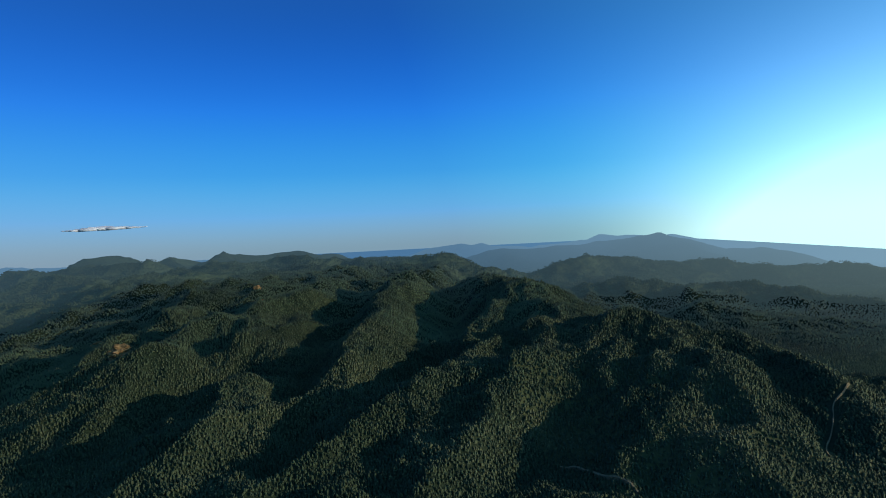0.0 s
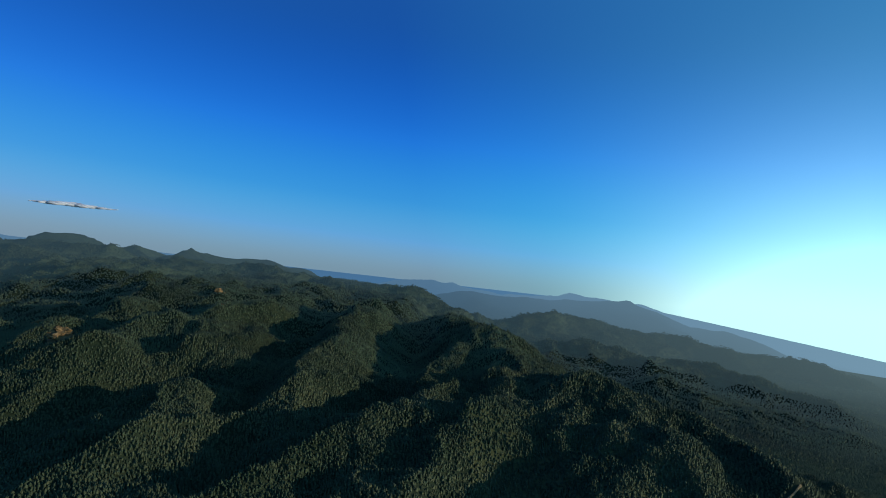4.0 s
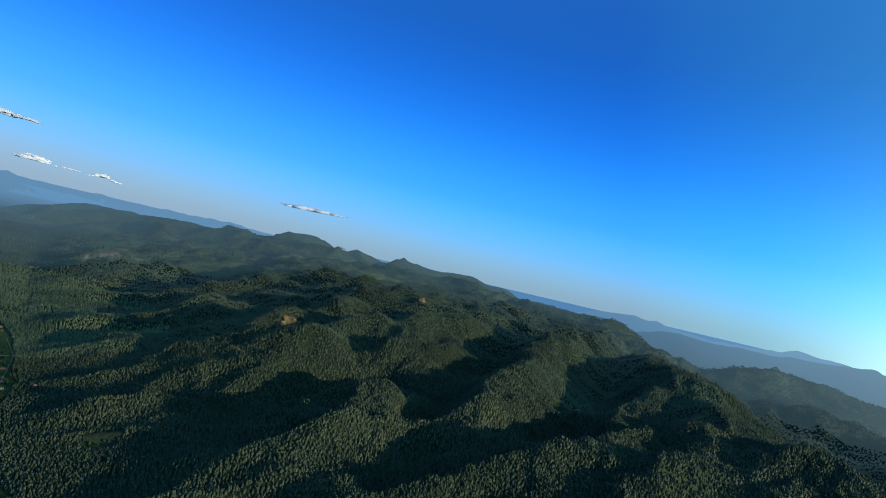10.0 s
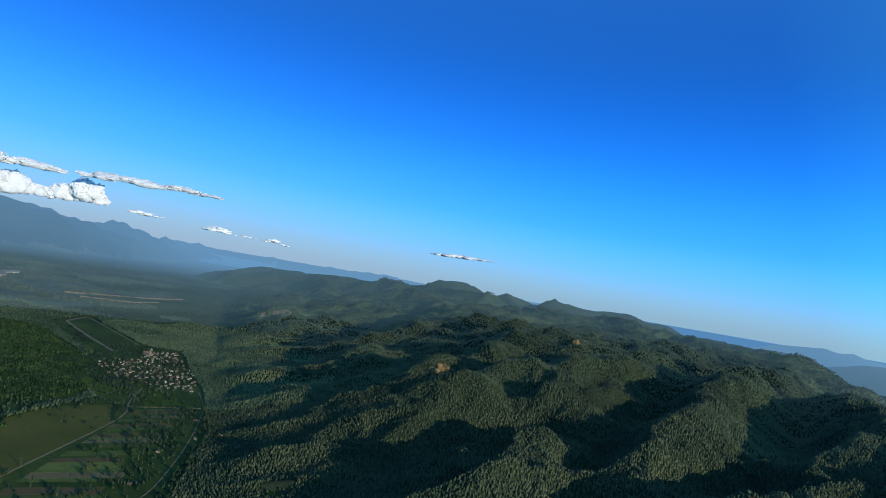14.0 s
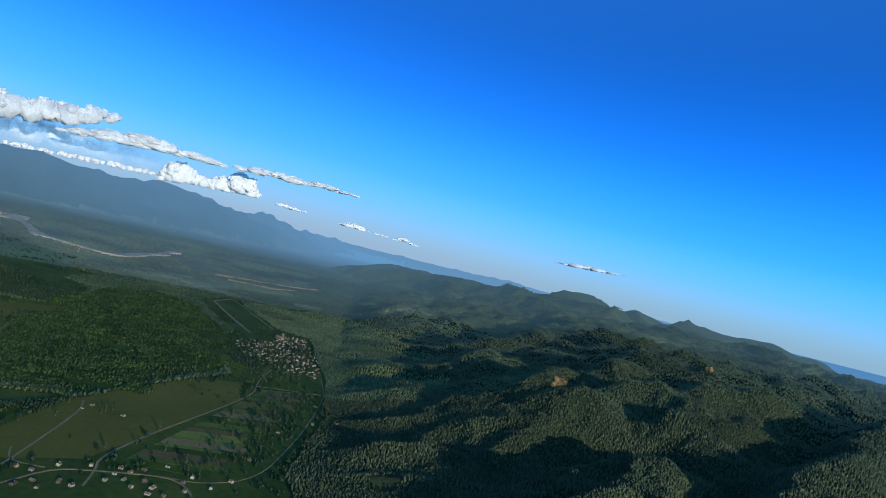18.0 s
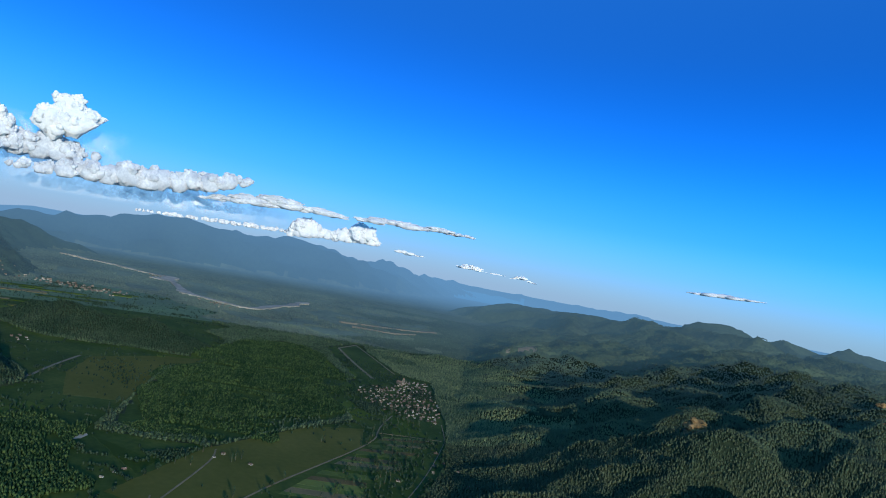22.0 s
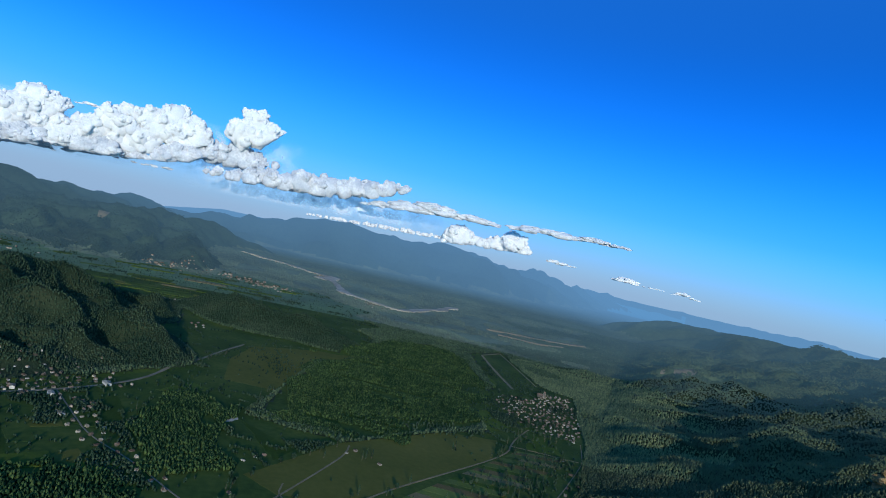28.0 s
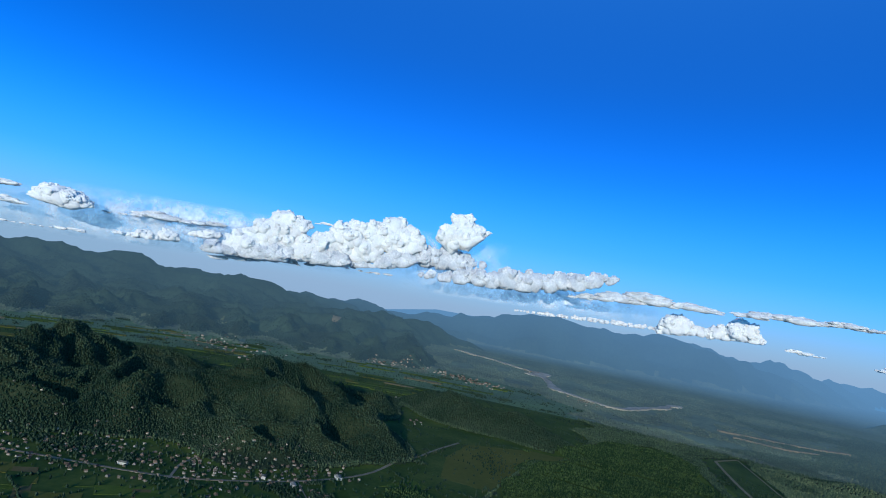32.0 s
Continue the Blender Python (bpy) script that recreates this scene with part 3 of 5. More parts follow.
def crowns(name, x, y, tall, wide, rng, mat, label, profile, sides=5):
    """Many trees in one mesh: each a ragged crown of rings about a stem."""
    n = len(x)
    z = height(x, y)
    rings = len(profile)
    ang = rng.rand(n, 1, 1) * 6.28 + np.arange(sides)[None, None, :] * 2 * math.pi / sides + np.arange(rings)[None, :, None] * 0.6
    rad = np.array([p[1] for p in profile])[None, :, None] * wide[:, None, None] * (0.72 + 0.56 * rng.rand(n, rings, sides))
    lev = (np.array([p[0] for p in profile])[None, :, None] + 0.1 * (rng.rand(n, rings, sides) - 0.5)) * tall[:, None, None]
    px, py = x[:, None, None] + rad * np.cos(ang), y[:, None, None] + rad * np.sin(ang)
    pz = z[:, None, None] + lev
    ring = np.stack([px, py, pz], 3).reshape(n, rings * sides, 3)
    tip = np.stack([x + 0.2 * wide * (rng.rand(n) - 0.5), y + 0.2 * wide * (rng.rand(n) - 0.5), z + tall], 1)[:, None]
    v = np.concatenate([ring, tip], 1)
    per = rings * sides + 1
    faces = []
    for k in range(rings - 1):
        for s in range(sides):
            a, b = k * sides + s, k * sides + (s + 1) % sides
            faces += [(a, b, b + sides), (a, b + sides, a + sides)]
    for s in range(sides):
        faces.append(((rings - 1) * sides + s, (rings - 1) * sides + (s + 1) % sides, per - 1))
    f = (np.array(faces)[None] + per * np.arange(n)[:, None, None]).reshape(-1, 3)
    v = drawn_in(v.reshape(-1, 3))
    return tagged(new(name, mesh_of(name, v, f, [mat], smooth=True)), label, "forest", kind="stuff")


def scatter(az0, az1, r0, r1, step, rng, least=5.0):
    """Places on a jittered net that opens with distance."""
    x, y, r = [], [], r0
    while r < r1:
        d = max(least, step * r)
        k = max(1, int(radians(az1 - az0) * r / d))
        a = np.radians(az0 + (az1 - az0) * (np.arange(k) + rng.rand(k)) / k)
        rr = r + d * (rng.rand(k) - 0.5) * 1.3
        x.append(EYE[0] + rr * np.sin(a)), y.append(EYE[1] + rr * np.cos(a))
        r += d
    return np.concatenate(x), np.concatenate(y)


CONE = [(0.05, 0.52), (0.55, 0.42)]
DOME = [(0.1, 0.4), (0.55, 0.55)]
rng = np.random.RandomState(5)
HILL_ROAD = [(513, 776), (491, 759), (473, 749), (458, 723), (441, 701), (422, 684), (412, 660)]


def wood(name, az0, az1, r0, r1, step, least, where, mat, label, profile, slim):
    x, y = scatter(az0, az1, r0, r1, step, rng, least)
    keep = where(x, y) & ~bare(x, y)
    keep &= rng.rand(len(x)) > 0.2 * thin(x, y)
    for a, b in zip(HILL_ROAD, HILL_ROAD[1:]):
        t = np.clip(((x - a[0]) * (b[0] - a[0]) + (y - a[1]) * (b[1] - a[1])) / ((b[0] - a[0]) ** 2 + (b[1] - a[1]) ** 2), 0, 1)
        keep &= np.hypot(x - a[0] - t * (b[0] - a[0]), y - a[1] - t * (b[1] - a[1])) > 6
    x, y = x[keep], y[keep]
    k = len(x)
    size = np.maximum(least, step * np.hypot(x, y)) * (0.75 + 0.55 * rng.rand(k))
    patch = 0.8 + 0.5 * value_noise(x / 60, y / 60, 14) if profile is not DOME else 0.6 + 0.3 * value_noise(x / 60, y / 60, 14) + 0.6 * value_noise(x / 16, y / 16, 15)
    tall = np.minimum(size * slim, 5.6) * patch * (0.8 + 0.4 * rng.rand(k))
    crowns(name, x, y, tall, size * 1.02, rng, mat, label, profile, sides=3 if len(profile) > 1 else 4)


def wooded(x, y):
    return ~open_land(x, y) & ~inside(x, y, GREEN)


def pines(x, y):
    """Pines give way to mixed woods along a ragged line in the west."""
    return wooded(x, y) & (np.degrees(np.arctan2(x, y - 60)) > -64 + 14 * value_noise(x / 150, y / 150, 19))


def mixed(x, y):
    return wooded(x, y) & ~pines(x, y) & (height(x, y) > 4)


def level(x, y):
    return wooded(x, y) & ~pines(x, y) & (height(x, y) <= 4)


SPIRE = [(0.12, 0.46)]
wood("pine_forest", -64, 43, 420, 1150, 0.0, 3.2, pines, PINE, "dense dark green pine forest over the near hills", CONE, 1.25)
def on_plain(x, y):
    return (height(x, y) < 26 + 20 * value_noise(x / 50, y / 50, 25)) & (np.degrees(np.arctan2(x, y - 60)) < -40 + 14 * (value_noise(x / 170, y / 170, 23) - 0.5) + 6 * (value_noise(x / 40, y / 40, 24) - 0.5))


wood("plain_pine_forest", -64, -32, 1150, 2260, 0.003, 3.4, lambda x, y: pines(x, y) & on_plain(x, y), PLAINPINE, "open pine forest on the wide plain, coloured lighter for haze", SPIRE, 1.3)
# these woods carry the painted haze of FAR_PINES
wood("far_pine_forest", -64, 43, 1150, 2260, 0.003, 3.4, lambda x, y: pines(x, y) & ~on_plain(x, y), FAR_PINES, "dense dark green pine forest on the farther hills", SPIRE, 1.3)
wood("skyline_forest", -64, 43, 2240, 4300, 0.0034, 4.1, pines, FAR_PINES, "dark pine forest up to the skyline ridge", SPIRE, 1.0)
wood("broadleaf_wood", -90, -55, 860, 2140, 0.0, 3.3, lambda x, y: inside(x + 110 * (value_noise(x / 60, y / 60, 61) - 0.5), y + 110 * (value_noise(x / 60, y / 60, 62) - 0.5), GREEN) & (value_noise(x / 11, y / 11, 63) < 0.78) & (value_noise((0.5 * x + 0.87 * y) / 120, (0.87 * x - 0.5 * y) / 26, 64) < 0.8), BROADLEAF, "fresh green broadleaf wood on the valley floor", DOME, 1.5)
GROVES = [[(-440, 110), (-440, -70), (-542, -80), (-636, -100), (-680, -70), (-725, -20), (-748, 34), (-735, 80), (-690, 120), (-600, 128)], [(-865, 94), (-940, 105), (-1027, 121), (-1050, 170), (-1004, 235), (-900, 210), (-765, 215), (-725, 131)]]
wood("valley_grove", -112, -74, 400, 1100, 0.0, 3.7, lambda x, y: (inside(x + 24 * (value_noise(x / 30, y / 30, 65) - 0.5), y, GROVES[0]) | inside(x, y + 30 * (value_noise(x / 30, y / 30, 66) - 0.5), GROVES[1])) & (value_noise(x / 24, y / 24, 67) < 0.8), BROADLEAF, "dense dark groves among the fields by the town", DOME, 1.6)
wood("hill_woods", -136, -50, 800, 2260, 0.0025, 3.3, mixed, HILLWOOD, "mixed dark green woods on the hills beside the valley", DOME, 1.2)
wood("plain_woods", -136, -50, 800, 2260, 0.0028, 4.2, level, PLAINWOOD, "open mixed woods on the plain, coloured lighter for haze", DOME, 1.2)
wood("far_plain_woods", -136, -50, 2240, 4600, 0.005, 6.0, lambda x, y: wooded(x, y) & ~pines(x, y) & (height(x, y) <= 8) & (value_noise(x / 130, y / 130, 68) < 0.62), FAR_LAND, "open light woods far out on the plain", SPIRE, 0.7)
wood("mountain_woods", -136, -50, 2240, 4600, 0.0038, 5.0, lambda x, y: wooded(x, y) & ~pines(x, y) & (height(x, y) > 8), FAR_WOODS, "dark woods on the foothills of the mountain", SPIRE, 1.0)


# ---- bare rock faces that stand out of the forest ----
def outcrop(x, y, wide, tall, turn, label, seed):
    """A broken rock face: a lumpy, ledged block half sunk in the slope."""
    r = np.random.RandomState(seed)
    bm = bmesh.new()
    bmesh.ops.create_icosphere(bm, subdivisions=4, radius=1.0)
    for v in bm.verts:
        n = noise.noise(v.co * 1.7 + Vector((seed, 0, 0))) * 0.5 + noise.noise(v.co * 4.5) * 0.22 + noise.noise(v.co * 11) * 0.1
        ledge = 0.08 * math.sin(9 * v.co.z + 2 * noise.noise(v.co * 2))
        v.co *= 1 + n + ledge
        v.co = Vector((v.co.x * wide / 2, v.co.y * wide / 3.2, v.co.z * tall / 2))
    me = bpy.data.meshes.new("rock_outcrop")
    bm.to_mesh(me)
    bm.free()
    me.materials.append(ROCK)
    ob = tagged(new("rock_outcrop", me), label, "rock")
    ob.matrix_world = pose(x, y, float(height(np.array([x]), np.array([y]))[0]) + 0.22 * tall, 0, 0, turn + 20 * r.rand())
    return ob


for x, y, wide, tall, turn, words in ((-552, 1030, 36, 22, 25, "orange-brown bare rock face in the forest"), (-780, 1400, 40, 24, 25, "tall brown rock face among pines"), (-815, 1420, 30, 16, 30, "low brown rock face among pines"),
                                      (-420, 1405, 22, 18, 15, "weathered grey-brown crag on the ridge"), (-470, 1530, 26, 20, 20, "weathered grey-brown crag on the ridge"), (-499, 1625, 20, 15, 20, "small pale crag under the skyline")):
    outcrop(x, y, wide, tall, turn, words, int(abs(x)))


# ---- valley floor: fields, roads, water ----
SOIL = material("ploughed_soil", (0.09, 0.06, 0.03), tints=[(0.055, 0.04, 0.009), (0.08, 0.056, 0.014), (0.105, 0.074, 0.022)], sizes=(30.0, 3.0))
STUBBLE = material("dry_stubble", (0.2, 0.15, 0.07), tints=[(0.085, 0.066, 0.024), (0.12, 0.092, 0.035), (0.16, 0.122, 0.05)], sizes=(25.0, 3.0))
CROP = material("young_crop", (0.04, 0.085, 0.02), tints=[(0.023, 0.04, 0.005), (0.039, 0.06, 0.008), (0.064, 0.086, 0.012)], sizes=(40.0, 4.0), obj=0.4, spec=0.06)
MEADOW = material("dry_meadow", (0.075, 0.066, 0.03), tints=[(0.054, 0.058, 0.01), (0.076, 0.074, 0.014), (0.1, 0.09, 0.019)], sizes=(110.0, 9.0), spec=0.06)
ASPHALT = material("worn_asphalt", (0.12, 0.12, 0.12), tints=[(0.09, 0.075, 0.05), (0.13, 0.108, 0.074), (0.17, 0.145, 0.1)], sizes=(20.0, 2.0))
DIRT = material("pale_dirt", (0.24, 0.2, 0.14), tints=[(0.095, 0.074, 0.036), (0.14, 0.108, 0.056), (0.2, 0.155, 0.085)], sizes=(22.0, 3.0))
GRAVEL = material("river_gravel", (0.3, 0.28, 0.24), tints=[(0.14, 0.13, 0.1), (0.22, 0.205, 0.165), (0.31, 0.29, 0.24)], sizes=(70.0, 12.0))
WATER = material("pool_water", (0.09, 0.11, 0.085), rough=0.7, spread=0.2, spec=0.15)
PLASTER = material("lime_plaster", (0.6, 0.57, 0.5), tints=[(0.06, 0.048, 0.036), (0.13, 0.11, 0.085), (0.33, 0.295, 0.235)], sizes=(6.0, 1.0), obj=0.5, island=0.3)
TILE = material("clay_roof_tiles", (0.24, 0.13, 0.08), tints=[(0.05, 0.033, 0.022), (0.1, 0.063, 0.04), (0.19, 0.125, 0.085)], sizes=(5.0, 0.6), obj=0.5, island=0.3)
SHEETING = material("metal_sheeting", (0.6, 0.62, 0.64), tints=[(0.06, 0.05, 0.035), (0.1, 0.085, 0.06), (0.27, 0.23, 0.17)], sizes=(8.0, 1.0), rough=0.85, obj=0.3)
STONE = material("pale_stone", (0.36, 0.34, 0.3), sizes=(4.0, 0.8))
BARK = material("bark", (0.1, 0.075, 0.05), sizes=(2.0, 0.3))


def part(name, bm, mat, parent=None, label=""):
    me = bpy.data.meshes.new(name)
    bm.to_mesh(me)
    bm.free()
    me.materials.append(mat)
    ob = new(name, me)
    ob.parent = parent
    return tagged(ob, label)


def flat(name, ring, mat, label, category, z=0.12, wob=3.0, kind="structure"):
    """A patch on the level valley floor, with a slightly ragged edge and a turned-down rim."""
    r = np.random.RandomState(int(abs(ring[0][0])) % 9999)
    pts = []
    for (x0, y0), (x1, y1) in zip(ring, ring[1:] + ring[:1]):
        k = max(1, int(math.hypot(x1 - x0, y1 - y0) / 14))
        for i in range(k):
            t = i / k
            pts.append((x0 + t * (x1 - x0) + wob * (r.rand() - 0.5) * (i > 0), y0 + t * (y1 - y0) + wob * (r.rand() - 0.5) * (i > 0)))
    p = drawn_in(np.array([(x, y, z) for x, y in pts]))
    bm = bmesh.new()
    top = [bm.verts.new(v) for v in p]
    low = [bm.verts.new((v[0], v[1], v[2] - z - 0.3)) for v in p]
    bm.faces.new(top)
    for i in range(len(top)):
        bm.faces.new((top[i - 1], top[i], low[i], low[i - 1]))
    bmesh.ops.triangulate(bm, faces=[bm.faces[0]] if not bm.faces.ensure_lookup_table() else [])
    return tagged(part(name, bm, mat), label, category, kind=kind)


ROADS = []


def ribbon(name, path, width, mat, label, category="road", z=0.3, over=None, loose=0.0):
    """A road along a smoothed path, lying on the land."""
    pts = [np.array(p, float) for p in path]
    ROADS.append(path)
    for _ in range(2):
        out = [pts[0]]
        for a, b in zip(pts, pts[1:]):
            out += [0.75 * a + 0.25 * b, 0.25 * a + 0.75 * b]
        pts = out + [pts[-1]]
    dense = []
    for a, b in zip(pts, pts[1:]):
        k = max(1, int(np.hypot(*(b - a)) / 15))
        dense += [a + (b - a) * i / k for i in range(k)]
    p = np.array(dense + [pts[-1]])
    d = np.gradient(p, axis=0)
    n = np.stack([-d[:, 1], d[:, 0]], 1) / np.hypot(d[:, 0], d[:, 1])[:, None]
    bend = value_noise(p[:, 0] / 60, p[:, 1] / 60, 71)
    p = p + n * (loose * width * 1.6 * (value_noise(p[:, 0] / 150, p[:, 1] / 150, 72) - 0.5))[:, None]
    width = (width * (1 + loose * 1.5 * (bend - 0.5)))[:, None]
    rows = []
    for side, dz in ((-0.5, -0.6), (-0.5, z), (0.5, z), (0.5, -0.6)):
        q = p + n * width * side
        h = height(q[:, 0], q[:, 1]) if over is None else over(q[:, 0], q[:, 1])
        rows.append(drawn_in(np.stack([q[:, 0], q[:, 1], h + dz], 1)))
    v = np.stack(rows, 1).reshape(-1, 3)
    k = len(p)
    f = [(4 * i + s, 4 * i + s + 1, 4 * i + s + 5, 4 * i + s + 4) for i in range(k - 1) for s in range(3)]
    return tagged(new(name, mesh_of(name, v, f, [mat])), label, category, kind="structure")


PLAIN_FIELDS = [[(-989, 577), (-974, 677), (-874, 616), (-744, 415), (-690, 330), (-705, 262), (-752, 229), (-885, 371)], [(-1150, 215), (-1310, 230), (-1462, 290), (-1570, 620), (-1396, 422), (-1120, 300)],
                [(-1840, 1052), (-1930, 1165), (-1470, 1046), (-1398, 935)], [(-938, 700), (-985, 860), (-592, 520), (-735, 405)]]
flat("meadow", [(-989, 577), (-974, 677), (-874, 616), (-744, 415), (-690, 330), (-705, 262), (-752, 229), (-885, 371)], MEADOW, "wide olive-brown mown meadow beside the wood", "meadow", z=0.1)
flat("meadow", [(-1150, 215), (-1310, 230), (-1462, 290), (-1570, 620), (-1396, 422), (-1120, 300)], MEADOW, "brown meadow between the wooded hill and the wood", "meadow", z=0.1)
flat("pasture", [(-700, 60), (-1020, 110), (-1180, 180), (-960, 232), (-750, 222), (-690, 255), (-620, 190)], GRASS, "dark green pasture beside the highway", "pasture", z=0.08)
flat("airfield", [(-1840, 1052), (-1930, 1165), (-1470, 1046), (-1398, 935)], GRASS, "green grass airfield beyond the village", "airfield", z=0.1)
flat("reservoir", [(-1108, 28), (-1126, 22), (-1134, 35), (-1118, 42)], WATER, "small pale pond at the foot of the hill", "pond", z=0.2, wob=5)
flat("gravel_yard", [(-925, 208), (-945, 232), (-975, 226), (-965, 205)], GRAVEL, "pale gravel yard among the trees", "yard", z=0.2, wob=6)
for ring, words in (([(-1020, 690), (-1117, 668), (-1170, 745), (-1080, 775)], "light green field below the village"), ([(-1190, 760), (-1300, 800), (-1330, 835), (-1230, 790)], "narrow green field between wood and village"),
                    ([(-1400, 850), (-1590, 870), (-1700, 960), (-1430, 905)], "green field beside the airfield"), ([(-1010, 800), (-1075, 782), (-1120, 785), (-1030, 822)], "light green field at the village edge"), ([(-940, 720), (-1000, 745), (-1040, 775), (-990, 810), (-925, 780)], "light green field below the village")):
    flat("field", ring, CROP, words, "field", z=0.9 * 0.12, wob=4)
for i, (ring, mat, words) in enumerate((([(-839, -85), (-863, -43), (-745, -2), (-695, -30)], CROP, "long green field by the town"), ([(-868, 32), (-1010, 60), (-900, 92), (-850, 88)], CROP, "green field behind the street"),
                         ([(-943, 236), (-842, 301), (-801, 268)], CROP, "small green field between the woods"), ([(-755, 20), (-790, 52), (-760, 72), (-745, 62)], MEADOW, "brown hay field behind the grove"),
                         ([(-900, -60), (-880, -25), (-800, 12), (-795, -15)], GRASS, "rough pasture under the town"), ([(-1040, 110), (-1110, 165), (-1070, 195), (-1055, 168)], CROP, "green field along the highway"))):
    flat("field", ring, mat, words, "field", z=0.24 + 0.012 * i, wob=5)
# striped fields between the meadow road and the forest lane
u0, v0, u1, v1 = np.array((-930.0, 690.0)), np.array((-905.0, 800.0)), np.array((-668.0, 345.0)), np.array((-600.0, 440.0))
BRIGHT = material("strip_crop", (0.07, 0.1, 0.015), tints=[(0.045, 0.063, 0.007), (0.068, 0.088, 0.01), (0.1, 0.115, 0.016)], sizes=(40.0, 4.0), obj=0.45)
crops = [BRIGHT, SOIL, BRIGHT, STUBBLE, BRIGHT, GRASS, SOIL, BRIGHT, CROP, SOIL, BRIGHT, STUBBLE, BRIGHT, CROP, BRIGHT, GRASS, SOIL, BRIGHT]
words = {"strip_crop": "bright green strip of crop", "young_crop": "green strip of young crop", "ploughed_soil": "brown strip of ploughed soil", "dry_stubble": "pale strip of dry stubble", "meadow_grass": "strip of rough grass"}
t0 = 0.0
for i, m in enumerate(crops + crops[2:] + crops):
    t1 = t0 + 0.026 + 0.026 * ((i * 7) % 5) / 4
    if t1 > 1:
        break
    far_end = 0.72 + 0.2 * ((i * 5) % 4) / 3
    start = 0.035 + (0.25 if i % 9 == 3 else 0)
    a0, b0, a1, b1 = u0 + (u1 - u0) * t0, v0 + (v1 - v0) * t0, u0 + (u1 - u0) * (t1 - 0.002), v0 + (v1 - v0) * (t1 - 0.002)
    q = [a0 + (b0 - a0) * start, a0 + (b0 - a0) * far_end, a1 + (b1 - a1) * far_end, a1 + (b1 - a1) * start]
    tagged(flat("field", [tuple(c) for c in q], m, words[m.name] + " between the farm track and the lane", "field", z=0.12 + 0.006 * (i % 9), wob=1.5), group="striped fields")
    t0 = t1
for i in range(110):
    rr = np.random.RandomState(300 + i)
    cx, cy = -560 - 380 * rr.rand(), -560 + 680 * rr.rand()
    if not inside(np.array([cx]), np.array([cy]), [(-700, 110), (-900, 10), (-860, -200), (-850, -640), (-540, -640), (-560, -90), (-700, -40), (-760, 60)])[0]:
        continue
    w, l, a = 16 + 22 * rr.rand(), 35 + 50 * rr.rand(), 0.3 + 0.2 * rr.rand() + (1.57 if i % 3 == 0 else 0)
    ca, sa = math.cos(a), math.sin(a)
    m = (CROP, CROP, GRASS, MEADOW, CROP, SOIL)[i % 6]
    flat("field", [(cx + ca * dx * l - sa * dy * w, cy + sa * dx * l + ca * dy * w) for dx, dy in ((-0.5, -0.5), (0.5, -0.5), (0.5, 0.5), (-0.5, 0.5))], m, {"meadow_grass": "rough grass field by the town", "dry_meadow": "olive-brown hay field by the town", "young_crop": "dark green field by the town", "ploughed_soil": "brown ploughed field by the town"}[m.name], "field", z=0.12 + 0.005 * i, wob=2)
for i in range(150):
    rr = np.random.RandomState(500 + i)
    az, r0 = -124 + 46 * rr.rand(), 1750 + 1000 * rr.rand()
    c = spot(az, 0, r0)
    if height(np.array([c[0]]), np.array([c[1]]))[0] > 0.5 or not inside(np.array([c[0]]), np.array([c[1]]), OPEN)[0]:
        continue
    w, l, a = 22 + 34 * rr.rand(), 60 + 90 * rr.rand(), radians(-az) + 0.3 * (rr.rand() - 0.5)
    m = (CROP, CROP, GRASS, CROP, MEADOW, CROP, CROP, GRASS, STUBBLE)[i % 9]
    flat("field", [(c[0] + math.cos(a) * dx * l - math.sin(a) * dy * w, c[1] + math.sin(a) * dx * l + math.cos(a) * dy * w) for dx, dy in ((-0.5, -0.5), (0.5, -0.5), (0.5, 0.5), (-0.5, 0.5))], m, {"dry_meadow": "olive-brown hay field in the far valley", "young_crop": "bright green field in the far valley", "meadow_grass": "rough grass field in the far valley", "dry_stubble": "pale stubble field in the far valley"}[m.name], "field", z=0.6 + 0.012 * i, wob=4)

ribbon("highway", [(-905, -520), (-908, -349), (-908, -174), (-950, -80), (-990, -10), (-1075, 81), (-1180, 125), (-1249, 165), (-1345, 205), (-1462, 266)], 5, ASPHALT, "grey asphalt highway past the town", z=0.5)
ribbon("village_road", [(-1000, 872), (-905, 812), (-860, 771), (-754, 668), (-674, 580), (-600, 490), (-600, 425), (-628, 392)], 1.5, DIRT, "pale lane along the forest edge")
ribbon("farm_track", [(-626, 310), (-661, 333), (-690, 345), (-744, 415), (-800, 502), (-874, 616), (-920, 672), (-951, 691), (-1000, 730), (-1060, 790)], 2.6, DIRT, "pale farm track across the fields", z=0.35)
ribbon("farm_track", [(-951, 691), (-930, 740), (-900, 800)], 2.4, DIRT, "pale farm track to the forest lane", z=0.35)
ribbon("farm_track", [(-690, 255), (-728, 285), (-804, 343), (-847, 373), (-880, 385)], 2.4, DIRT, "pale curved track over the meadow", z=0.35)
ribbon("village_lane", [(-640, 215), (-649, 247), (-673, 297), (-656, 336), (-639, 374), (-619, 402), (-578, 402), (-540, 380)], 2.6, DIRT, "pale lane between the farmhouses", z=0.45)
ribbon("farm_track", [(-735, 273), (-700, 262), (-676, 290)], 2.0, DIRT, "pale farm track beside the wood", z=0.35)
ribbon("town_street", [(-990, -10), (-905, 25), (-832, 55), (-762, 114), (-697, 152), (-630, 200)], 1.8, ASPHALT, "grey street lined with houses", z=0.4)
ribbon("town_street", [(-908, -174), (-1000, -190), (-1080, -140)], 4, ASPHALT, "grey street into the town", z=0.4)
